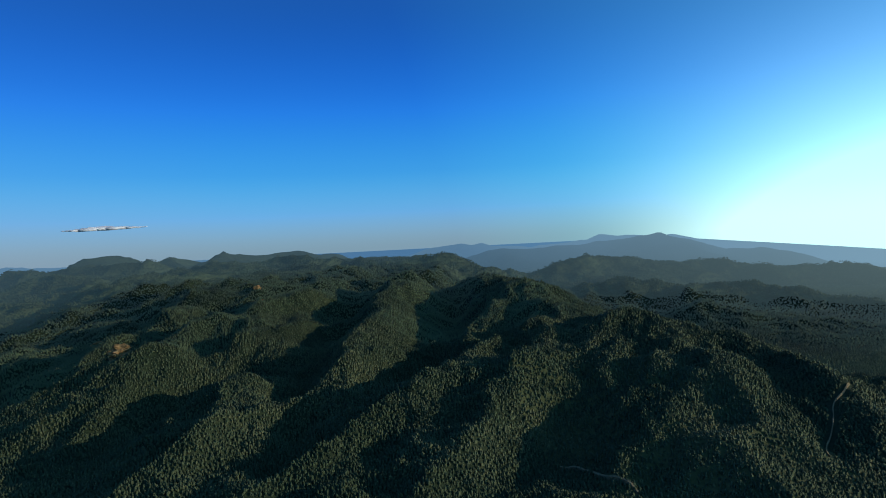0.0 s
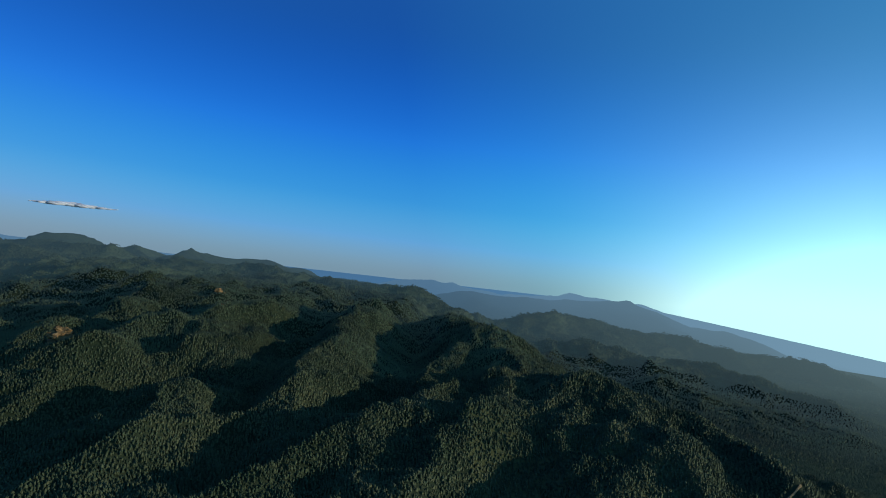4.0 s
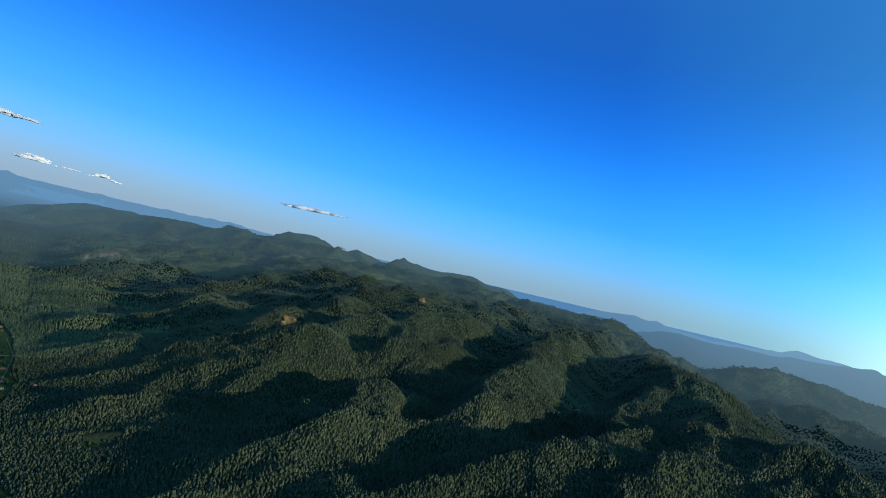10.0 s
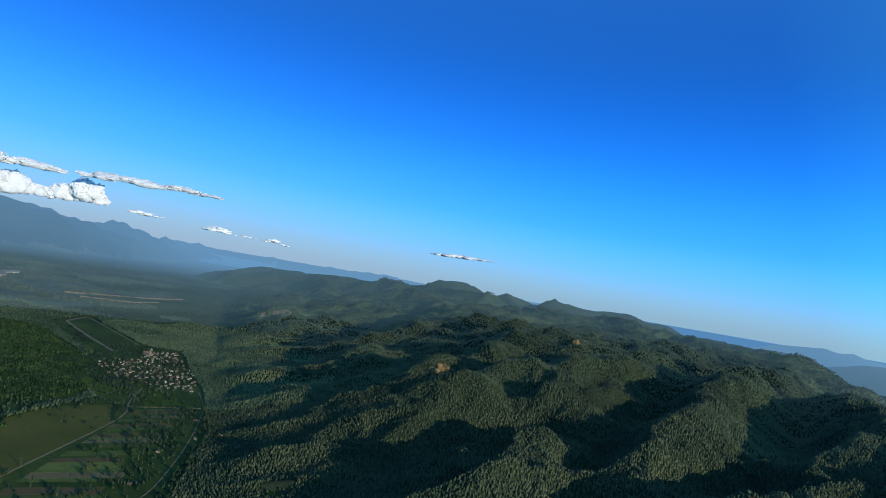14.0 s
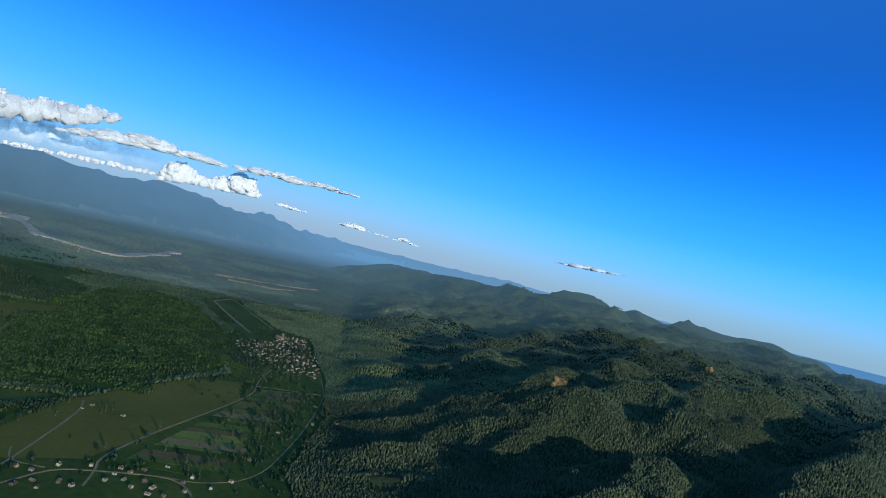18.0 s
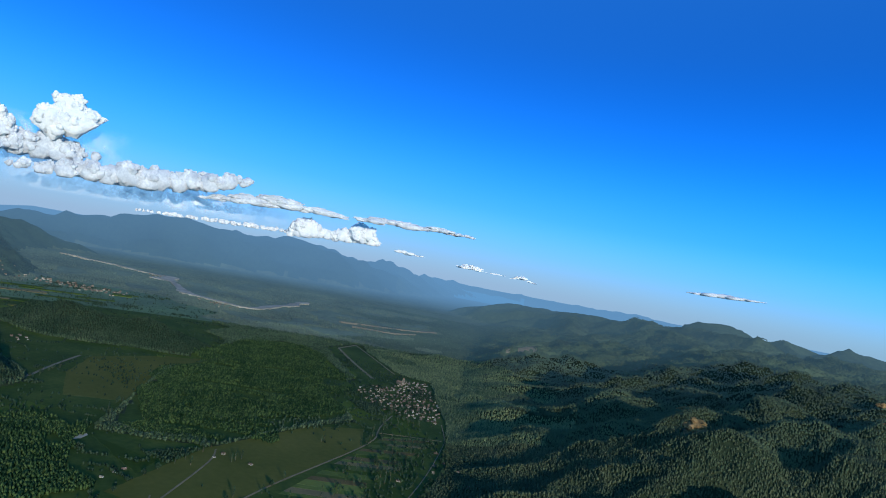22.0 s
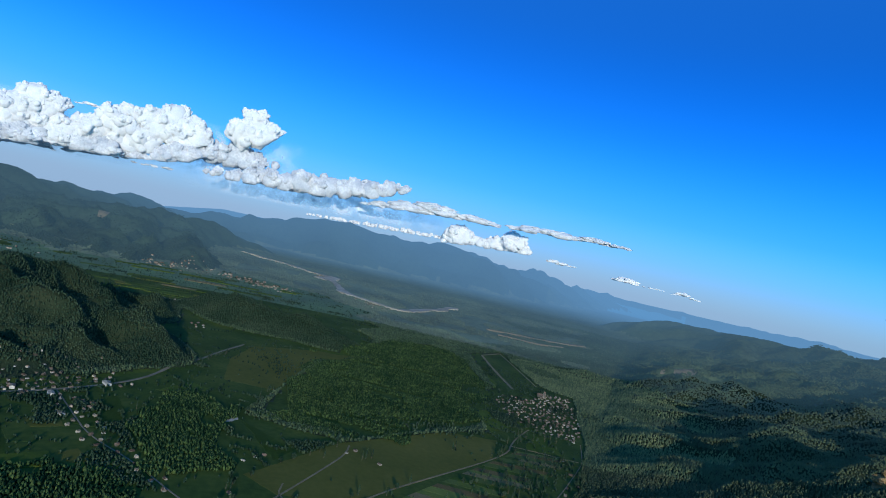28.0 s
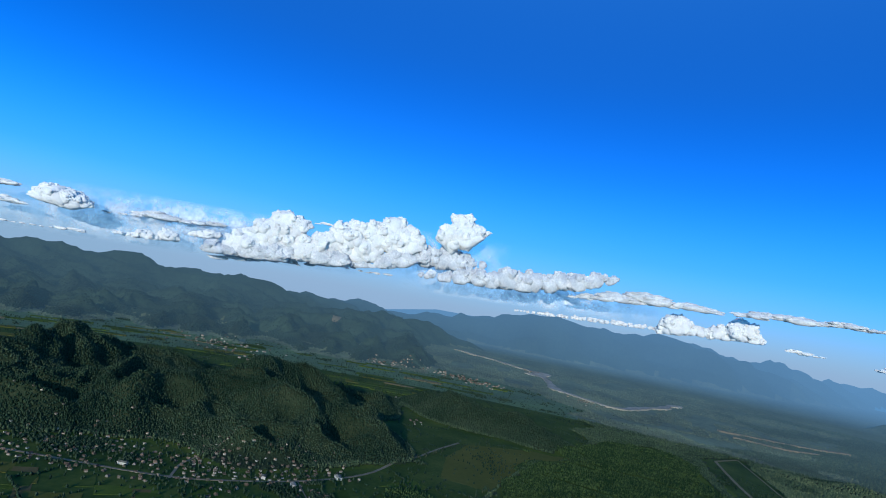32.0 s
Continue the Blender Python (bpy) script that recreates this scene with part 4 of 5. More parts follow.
ribbon("airstrip_edge", [(-1840, 1052), (-1930, 1165)], 8, DIRT, "pale bare dirt strip at the airfield", "strip", z=0.4)
ribbon("airstrip_edge", [(-1930, 1165), (-1700, 1107), (-1470, 1046)], 4, DIRT, "pale bare dirt strip at the airfield", "strip", z=0.4)
ribbon("airstrip_edge", [(-1840, 1052), (-1610, 985), (-1398, 935)], 8, DIRT, "pale bare dirt strip at the airfield", "strip", z=0.4)
ribbon("gravel_river", [(-4500, 420), (-4250, 600), (-4000, 770), (-3650, 900), (-3000, 812), (-2776, 902), (-2640, 1015), (-3000, 1310), (-3300, 1560)], 40, GRAVEL, "broad pale gravel river bed winding over the plain", "river", z=7, loose=0.9)
ribbon("gravel_bank", [(-3900, 830), (-3700, 890), (-3500, 890)], 100, GRAVEL, "pale gravel flats by the river", "river", z=6, loose=0.8)
ribbon("bare_strip", [(-2424, 1406), (-2324, 1556), (-2375, 1712)], 13, FAR_ROCK, "pale bare clearing beside the long one", "clearing", z=7, loose=1.0)
ribbon("bare_strip", [(-2552, 1412), (-2542, 1543), (-2497, 1692), (-2546, 1963)], 18, FAR_ROCK, "long pale bare clearing in the plain forest", "clearing", z=7, loose=1.0)
ribbon("hill_road", HILL_ROAD, 1.2, DIRT, "pale dirt road winding up the hillside", z=2)
ribbon("hill_track", [(125, 702), (147, 683), (155, 639), (173, 620), (184, 602)], 2.2, DIRT, "faint pale track through the wood", z=3.5)


# ---- buildings ----
def box(bm, x0, x1, y0, y1, z0, z1):
    v = [bm.verts.new(c) for c in ((x0, y0, z0), (x1, y0, z0), (x1, y1, z0), (x0, y1, z0), (x0, y0, z1), (x1, y0, z1), (x1, y1, z1), (x0, y1, z1))]
    for f in ((0, 3, 2, 1), (4, 5, 6, 7), (0, 1, 5, 4), (1, 2, 6, 5), (2, 3, 7, 6), (3, 0, 4, 7)):
        bm.faces.new([v[i] for i in f])


def house(l, w, h, rise, label, wall_mat, roof_mat, chimney=True, category="house"):
    """A gabled house: walls with gable ends, a roof with eaves, doors and windows, a chimney."""
    base = tagged(new("house" if category == "house" else category), label, category)
    bm = bmesh.new()
    x, y = l / 2, w / 2
    v = [bm.verts.new(c) for c in ((-x, -y, 0), (x, -y, 0), (x, y, 0), (-x, y, 0), (-x, -y, h), (x, -y, h), (x, y, h), (-x, y, h), (-x, 0, h + rise), (x, 0, h + rise))]
    for f in ((0, 1, 5, 4), (1, 2, 6, 9, 5), (2, 3, 7, 6), (3, 0, 4, 8, 7)):
        bm.faces.new([v[i] for i in f])
    part("wall", bm, wall_mat, base)
    bm = bmesh.new()
    e, t = 0.6, 0.3
    drop = rise * e / y
    prof = [(-y - e, h - drop), (0, h + rise), (y + e, h - drop), (y + e, h - drop + t), (0, h + rise + t), (-y - e, h - drop + t)]
    a = [bm.verts.new((-x - e, p, q)) for p, q in prof]
    b = [bm.verts.new((x + e, p, q)) for p, q in prof]
    for i in range(6):
        j = (i + 1) % 6
        bm.faces.new((a[i], a[j], b[j], b[i]))
    bm.faces.new(a[::-1]), bm.faces.new(b)
    part("roof", bm, roof_mat, base)
    for sx in ((-0.28, 0.28) if l < 18 else (-0.35, 0.0, 0.35)):
        bm = bmesh.new()
        box(bm, sx * l - 0.6, sx * l + 0.6, -y - 0.08, -y + 0.05, 1.0, 2.3)
        part("window", bm, GLASS, base)
    bm = bmesh.new()
    box(bm, -0.5 + 0.07 * l, 0.5 + 0.07 * l, -y - 0.08, -y + 0.05, 0.0, 2.05)
    part("door", bm, BARK, base)
    if chimney:
        bm = bmesh.new()
        box(bm, 0.2 * l - 0.4, 0.2 * l + 0.4, 0.5, 1.3, h + rise * 0.5, h + rise + 0.9)
        part("chimney", bm, STONE, base)
    return base


GLASS = material("window_glass", (0.03, 0.035, 0.04), rough=0.08, spread=0.1, spec=0.5)
kinds = [
    house(11, 8.5, 5.5, 2.6, "two-storey plastered house with a clay tile roof", PLASTER, TILE),
    house(13, 9, 3.4, 2.4, "low plastered house with a clay tile roof", PLASTER, TILE),
    house(9, 8, 5.8, 2.2, "small two-storey house with a pale metal roof", PLASTER, SHEETING, chimney=False),
    house(16, 9.5, 4.2, 2.2, "long plastered farmhouse with a clay tile roof", PLASTER, TILE),
    house(10, 6.5, 3.0, 1.6, "small shed with a light metal sheet roof", STONE, SHEETING, chimney=False, category="shed"),
]
used = [False] * len(kinds)


def settle(k, x, y, turn, group):
    m = pose(x, y, float(height(np.array([x]), np.array([y]))[0]), 0, 0, turn) @ Matrix.Scale(0.42, 4)
    if used[k]:
        ob = copy_thing(kinds[k], m)
        ob.matrix_basis = m
    else:
        ob, used[k] = kinds[k], True
        ob.matrix_basis = m
    tagged(ob, group=group)
    return ob


HOMES = []


def town(ring, count, gap, seed, group, turn, bias=None):
    r = np.random.RandomState(seed)
    xs, ys = [p[0] for p in ring], [p[1] for p in ring]
    made = 0
    for _ in range(count * 14):
        x, y = min(xs) + (max(xs) - min(xs)) * r.rand(), min(ys) + (max(ys) - min(ys)) * r.rand()
        if not inside(np.array([x]), np.array([y]), ring)[0] or any((x - a) ** 2 + (y - b) ** 2 < gap * gap for a, b in HOMES):
            continue
        if bias and r.rand() > bias(x, y):
            continue
        HOMES.append((x, y))
        settle(int(r.choice(5, p=(0.34, 0.24, 0.16, 0.12, 0.14))), x, y, turn + 90 * int(2 * r.rand()) + 14 * r.randn(), group)
        made += 1
        if made >= count:
            break


town([(-1330, 850), (-1225, 800), (-1130, 788), (-1045, 812), (-995, 872), (-1090, 935), (-1230, 1010), (-1364, 1090), (-1395, 1010), (-1300, 940)], 118, 12, 3, "houses of the village", 25)
town([(-880, -480), (-1060, -560), (-1090, -330), (-1110, -120), (-1150, 30), (-1060, 62), (-975, -60), (-870, -200)], 118, 12, 4, "houses of the town", 75, lambda x, y: math.exp(-abs(x + 985 + 0.2 * y) / 90))
town([(-1010, -20), (-905, 5), (-832, 35), (-762, 95), (-690, 135), (-675, 165), (-760, 135), (-840, 75), (-960, 40)], 40, 13, 6, "houses along the street", 30)
town(TOWN, 60, 8, 14, "houses of the town", 40)
town([(-1860, 90), (-1930, 60), (-1960, 130), (-1900, 160)], 16, 16, 7, "houses of the hamlet", 20)
town([(-1570, 150), (-1630, 140), (-1640, 175), (-1590, 180)], 7, 16, 8, "houses of the hamlet", 10)
town([(-560, 600), (-700, 640), (-860, 740), (-830, 770), (-690, 690), (-560, 660)], 13, 22, 9, "farmhouses by the forest lane", 40)
town([(-650, 235), (-690, 300), (-640, 400), (-585, 460), (-560, 400), (-600, 300)], 26, 13, 10, "farmhouses by the lane", 35)
for k, x, y, turn in ((0, -649, 507, 30), (1, -733, 601, 40), (0, -598, 455, 20), (4, -651, 405, 30), (1, -816, 414, 25), (4, -848, 374, 60), (0, -858, 389, 40), (4, -806, 246, 20), (1, -815, 258, 80), (3, -1038, 64, 20), (2, -1052, 78, 20), (4, -900, 768, 45), (3, -508, 604, 35), (4, -524, 612, 35), (0, -644, 150, 20), (4, -630, 172, 60), (1, -700, 212, 30), (0, -683, 266, 15), (4, -793, 231, 50), (1, -812, 245, 20)):
    settle(k, x, y, turn, "scattered farm buildings")

# the village church with its tower
church = tagged(new("church"), "white village church with a square tower", "church")
bm = bmesh.new()
box(bm, -14, 8, -6, 6, 0, 9)
part("nave", bm, PLASTER, church)
bm = bmesh.new()
box(bm, 8, 14.5, -3.3, 3.3, 0, 21)
part("tower", bm, PLASTER, church)
bm = bmesh.new()
bmesh.ops.create_cone(bm, segments=4, radius1=5.0, radius2=0.2, depth=5, matrix=pose(11.25, 0, 23.5, 0, 0, 45))
part("tower_roof", bm, TILE, church)
bm = bmesh.new()
a = [bm.verts.new(c) for c in ((-14.5, -7, 8.6), (8, -7, 8.6), (8, 0, 12.6), (-14.5, 0, 12.6), (-14.5, 7, 8.6), (8, 7, 8.6))]
b = [bm.verts.new(v.co + Vector((0, 0, 0.35))) for v in a]
for q in ((0, 1, 2, 3), (3, 2, 5, 4)):
    bm.faces.new([b[i] for i in q]), bm.faces.new([a[i] for i in q[::-1]])
for i, j in ((0, 1), (1, 2), (2, 5), (5, 4), (4, 3), (3, 0)):
    bm.faces.new((a[i], a[j], b[j], b[i]))
part("nave_roof", bm, TILE, church)
for side in (-1, 1):
    for px in (-11, -6, -1, 4):
        bm = bmesh.new()
        box(bm, px - 0.7, px + 0.7, side * 6 - 0.1, side * 6 + 0.1, 3, 7)
        part("window", bm, GLASS, church)
    bm = bmesh.new()
    box(bm, 10.4, 12.1, side * 3.3 - 0.1, side * 3.3 + 0.1, 15.5, 19)
    part("belfry_opening", bm, GLASS, church)
bm = bmesh.new()
box(bm, 14.4, 14.6, -1.1, 1.1, 0, 3.6)
part("door", bm, BARK, church)
church.matrix_basis = pose(-1352, 992, 0, 0, 0, 30) @ Matrix.Scale(0.7, 4)

# big pale works halls in the town
for x, y, turn, l, w in ((-965, -12, 20, 22, 12), (-1040, 45, 25, 26, 13), (-978, -60, 10, 17, 10), (-930, -250, 85, 22, 11), (-890, 15, 35, 15, 9)):
    hall = house(l, w, 6, 1.6, "wide pale works hall with a light metal roof", STONE, SHEETING, chimney=False, category="works_hall")
    hall.matrix_basis = pose(x, y, 0, 0, 0, turn) @ Matrix.Scale(0.62, 4)

# ---- far villages: too small and many to count ----
r = np.random.RandomState(77)
fx, fy = [], []
for (x0, y0), (x1, y1), k, wide in (((-2780, -60), (-2830, 240), 70, 45), ((-2800, 300), (-2640, 480), 80, 40), ((-2760, 850), (-2600, 930), 30, 30), ((-2500, -700), (-2380, -520), 60, 70), ((-3800, 900), (-3700, 820), 12, 40), ((-2250, -420), (-2150, -300), 20, 60)):
    t = r.rand(k)
    fx.append(x0 + t * (x1 - x0) + wide * r.randn(k)), fy.append(y0 + t * (y1 - y0) + wide * r.randn(k))
near_homes = 0
for ring, want in (([(-1330, 850), (-1225, 800), (-1130, 788), (-1045, 812), (-995, 872), (-1090, 935), (-1230, 1010), (-1364, 1090), (-1395, 1010), (-1300, 940)], 120),
                   ([(-880, -480), (-1060, -560), (-1090, -330), (-1110, -120), (-1150, 30), (-1060, 62), (-975, -60), (-870, -200)], 150)):
    got = 0
    while got < want:
        x, y = ring[0][0] - 400 + 800 * r.rand(), ring[0][1] - 300 + 900 * r.rand()
        if inside(np.array([x]), np.array([y]), ring)[0] and all((x - a) ** 2 + (y - b) ** 2 > 70 for a, b in HOMES):
            HOMES.append((x, y))
            fx.append([x]), fy.append([y])
            got += 1
    near_homes += got
fx, fy = np.concatenate(fx), np.concatenate(fy)
fz = height(fx, fy)
corner = np.array([(-1, -1, 0), (1, -1, 0), (1, 1, 0), (-1, 1, 0), (-1, -1, 1), (1, -1, 1), (1, 1, 1), (-1, 1, 1), (-1, 0, 1.5), (1, 0, 1.5)], float)
size = np.stack([5 + 4 * r.rand(len(fx)), 4 + 2 * r.rand(len(fx)), 4.5 + 3 * r.rand(len(fx))], 1)
size *= 0.55 * np.clip(np.hypot(fx, fy) / 2800, 1, 3.5)[:, None]
size[-near_homes:] *= 0.6
turn = r.rand(len(fx)) * 3.14
loc = corner[None] * size[:, None]
px = fx[:, None] + loc[:, :, 0] * np.cos(turn)[:, None] - loc[:, :, 1] * np.sin(turn)[:, None]
py = fy[:, None] + loc[:, :, 0] * np.sin(turn)[:, None] + loc[:, :, 1] * np.cos(turn)[:, None]
v = drawn_in(np.stack([px, py, fz[:, None] + loc[:, :, 2]], 2).reshape(-1, 3))
tri = np.array([(0, 1, 5), (0, 5, 4), (1, 2, 6), (1, 6, 5), (2, 3, 7), (2, 7, 6), (3, 0, 4), (3, 4, 7), (4, 5, 9), (4, 9, 8), (6, 7, 8), (6, 8, 9), (5, 6, 9), (7, 4, 8)])
me = mesh_of("far_village", v, (tri[None] + 10 * np.arange(len(fx))[:, None, None]).reshape(-1, 3), [PLASTER, TILE])
me.polygons.foreach_set("material_index", np.tile(np.isin(np.arange(14), (8, 9, 10, 11)).astype(np.int32), len(fx)))
tagged(new("far_village", me), "small plastered houses with clay roofs in the valley villages", "village", kind="stuff")


# ---- trees on the open valley floor ----
def tree(kind, seed):
    r = np.random.RandomState(seed)
    tall, wide = (12, 3.0) if kind == "poplar" else (7, 6)
    base = tagged(new("poplar_tree" if kind == "poplar" else "field_tree"), "tall slim dark green poplar on the valley floor" if kind == "poplar" else "round dark green tree on the valley floor", "tree")
    bm = bmesh.new()
    bmesh.ops.create_cone(bm, segments=6, radius1=0.4, radius2=0.12, depth=tall * 0.55, matrix=pose(0, 0, tall * 0.275))
    for k in range(4):
        bmesh.ops.create_cone(bm, segments=4, radius1=0.14, radius2=0.03, depth=wide * 0.45, matrix=pose(0, 0, tall * (0.25 + 0.07 * k), 0, 0, 90 * k + 20) @ pose(wide * 0.15, 0, wide * 0.1, 0, 50, 0))
    part("trunk", bm, BARK, base)
    k = 70
    lev = 0.14 + 0.86 * r.rand(k) ** 0.8
    shape = np.sin(np.pi * np.clip(lev, 0.1, 0.97)) ** 0.6
    ang, rad = 6.28 * r.rand(k), wide * 0.5 * shape * np.sqrt(r.rand(k))
    c = np.stack([rad * np.cos(ang), rad * np.sin(ang), lev * tall], 1)
    s = wide * (0.1 + 0.1 * r.rand(k))
    octa = np.array([(1, 0, 0), (-0.5, 0.87, 0), (-0.5, -0.87, 0), (0, 0, 1), (0, 0, -0.7)])
    v = (c[:, None] + s[:, None, None] * octa[None] * (0.75 + 0.5 * r.rand(k, 5, 1))).reshape(-1, 3)
    f = np.array([(0, 1, 3), (1, 2, 3), (2, 0, 3), (1, 0, 4), (2, 1, 4), (0, 2, 4)])
    crown = new("crown", mesh_of("crown", v, (f[None] + 5 * np.arange(k)[:, None, None]).reshape(-1, 3), [HILLWOOD]))
    crown.parent = base
    return base


models = [tree("poplar", 1), tree("poplar", 2), tree("round", 3), tree("round", 4)]
planted = [False] * 4


def plant(k, x, y, scale, turn, group):
    m = pose(x, y, float(height(np.array([x]), np.array([y]))[0]), 0, 0, turn) @ Matrix.Diagonal((scale, scale, scale * 1.05, 1))
    if planted[k]:
        ob = copy_thing(models[k], m)
        ob.matrix_basis = m
    else:
        ob, planted[k] = models[k], True
        ob.matrix_basis = m
    tagged(ob, group=group)


r = np.random.RandomState(21)
for x, y in ((-827, 391), (-833, 398), (-838, 408), (-845, 402), (-905, 560), (-908, 566), (-760, 440), (-823, 337)):
    plant(int(2 * r.rand()), x, y, 0.9 + 0.3 * r.rand(), 360 * r.rand(), "trees in the meadow")
rows = [((-690, 330), (-744, 415), 4), ((-874, 616), (-951, 691), 9), ((-951, 691), (-1060, 790), 8), ((-905, 812), (-778, 718), 12), ((-778, 718), (-589, 518), 14), ((-880, 385), (-752, 229), 8), ((-1150, 800), (-1000, 800), 14), ((-960, 235), (-1120, 300), 16), ((-1210, 150), (-1350, 225), 12), ((-700, 60), (-960, 100), 14), ((-620, 200), (-750, 225), 12), ((-1000, 730), (-985, 850), 10)]
for a, b, k in rows:
    for i in range(k):
        t = (i + r.rand()) / k
        plant(int(4 * r.rand()), a[0] + t * (b[0] - a[0]) + 5 * r.randn(), a[1] + t * (b[1] - a[1]) + 5 * r.randn(), 0.65 + 0.5 * r.rand(), 360 * r.rand(), "trees along the field edges")
for i in range(110):
    t, q = r.rand(), r.rand() ** 0.6
    a = u0 + (u1 - u0) * t
    b = v0 + (v1 - v0) * t
    p = a + (b - a) * (0.15 + 0.85 * q)
    plant(int(2.6 * r.rand()), p[0], p[1], 0.5 + 0.5 * r.rand(), 360 * r.rand(), "trees among the striped fields")
# groves and hedges past counting
gx, gy = [], []
for cx, cy, sx, sy, k in ((-1040, 150, 70, 25, 60), (-760, -60, 40, 70, 40), (-1000, -250, 90, 150, 220), (-1020, -90, 60, 70, 170), (-960, -330, 50, 90, 120), (-900, -120, 40, 60, 60), (-1180, 780, 90, 45, 130), (-1240, 900, 110, 70, 160), (-700, 660, 90, 50, 300), (-620, 560, 50, 40, 190), (-820, 760, 60, 30, 160), (-660, -260, 70, 120, 150), (-1330, 330, 90, 40, 120), (-1010, 560, 25, 60, 90), (-2400, 200, 250, 350, 380), (-2300, -700, 200, 350, 300), (-1450, 1000, 90, 40, 130)):
    k = int(2.0 * k)
    gx.append(cx + sx * r.randn(k)), gy.append(cy + sy * r.randn(k))
hx, hy = scatter(-136, -52, 700, 3000, 0.0026, r, 3.6)
lines = np.minimum(np.abs(value_noise(hx / 90, hy / 90, 81) - 0.5), np.abs(value_noise(hx / 70, hy / 70, 82) - 0.5))
copse = value_noise(hx / 110, hy / 110, 83) * 0.6 + value_noise(hx / 36, hy / 36, 84) * 0.4
keep = open_land(hx, hy) & ((lines < 0.007) | (copse > 0.71)) & (r.rand(len(hx)) < 0.85)
for ring in PLAIN_FIELDS + GROVES:
    keep &= ~inside(hx, hy, ring)
gx.append(hx[keep]), gy.append(hy[keep])
gx, gy = np.concatenate(gx), np.concatenate(gy)
clear = np.ones(len(gx), bool)
for way in ROADS:
    for a, b in zip(way, way[1:]):
        t = np.clip(((gx - a[0]) * (b[0] - a[0]) + (gy - a[1]) * (b[1] - a[1])) / ((b[0] - a[0]) ** 2 + (b[1] - a[1]) ** 2), 0, 1)
        clear &= np.hypot(gx - a[0] - t * (b[0] - a[0]), gy - a[1] - t * (b[1] - a[1])) > 7
for a, b in HOMES:
    clear &= (gx - a) ** 2 + (gy - b) ** 2 > 30
gx, gy = gx[clear], gy[clear]
k = len(gx)
size = 2.4 + 2.0 * r.rand(k)
crowns("grove", gx, gy, size * (1.0 + 0.6 * r.rand(k)), size, r, HILLWOOD, "scattered groves, hedges and garden trees", DOME, sides=3)


# ---- clouds ----
def puffs(places, sizes, across, stretch, flat, rng, rows=8, cols=12):
    """Cloud heads: lumpy balls in one mesh, drawn out along the bank and flattened."""
    th = np.linspace(0, math.pi, rows)[:, None]
    ph = np.linspace(0, 2 * math.pi, cols, endpoint=False)[None, :]
    unit = np.stack([np.sin(th) * np.cos(ph), np.sin(th) * np.sin(ph), np.cos(th) + 0 * ph], 2).reshape(-1, 3)
    quads = [(i * cols + j, (i + 1) * cols + j, (i + 1) * cols + (j + 1) % cols, i * cols + (j + 1) % cols) for i in range(rows - 1) for j in range(cols)]
    k = len(places)
    bump = 0.8 + 0.4 * rng.rand(k, rows * cols, 1)
    bump = np.where((np.abs(unit[:, 2]) > 0.999)[None, :, None], 0.97, bump)
    d = unit[None] * bump * sizes[:, None, None]
    back = np.stack([-across[:, 1], across[:, 0]], 1)
    v = np.empty_like(d)
    v[:, :, 0] = d[:, :, 0] * across[:, None, 0] * stretch + d[:, :, 1] * back[:, None, 0]
    v[:, :, 1] = d[:, :, 0] * across[:, None, 1] * stretch + d[:, :, 1] * back[:, None, 1]
    v[:, :, 2] = d[:, :, 2] * flat
    v += places[:, None]
    f = (np.array(quads)[None] + rows * cols * np.arange(k)[:, None, None]).reshape(-1, 4)
    return v.reshape(-1, 3), f


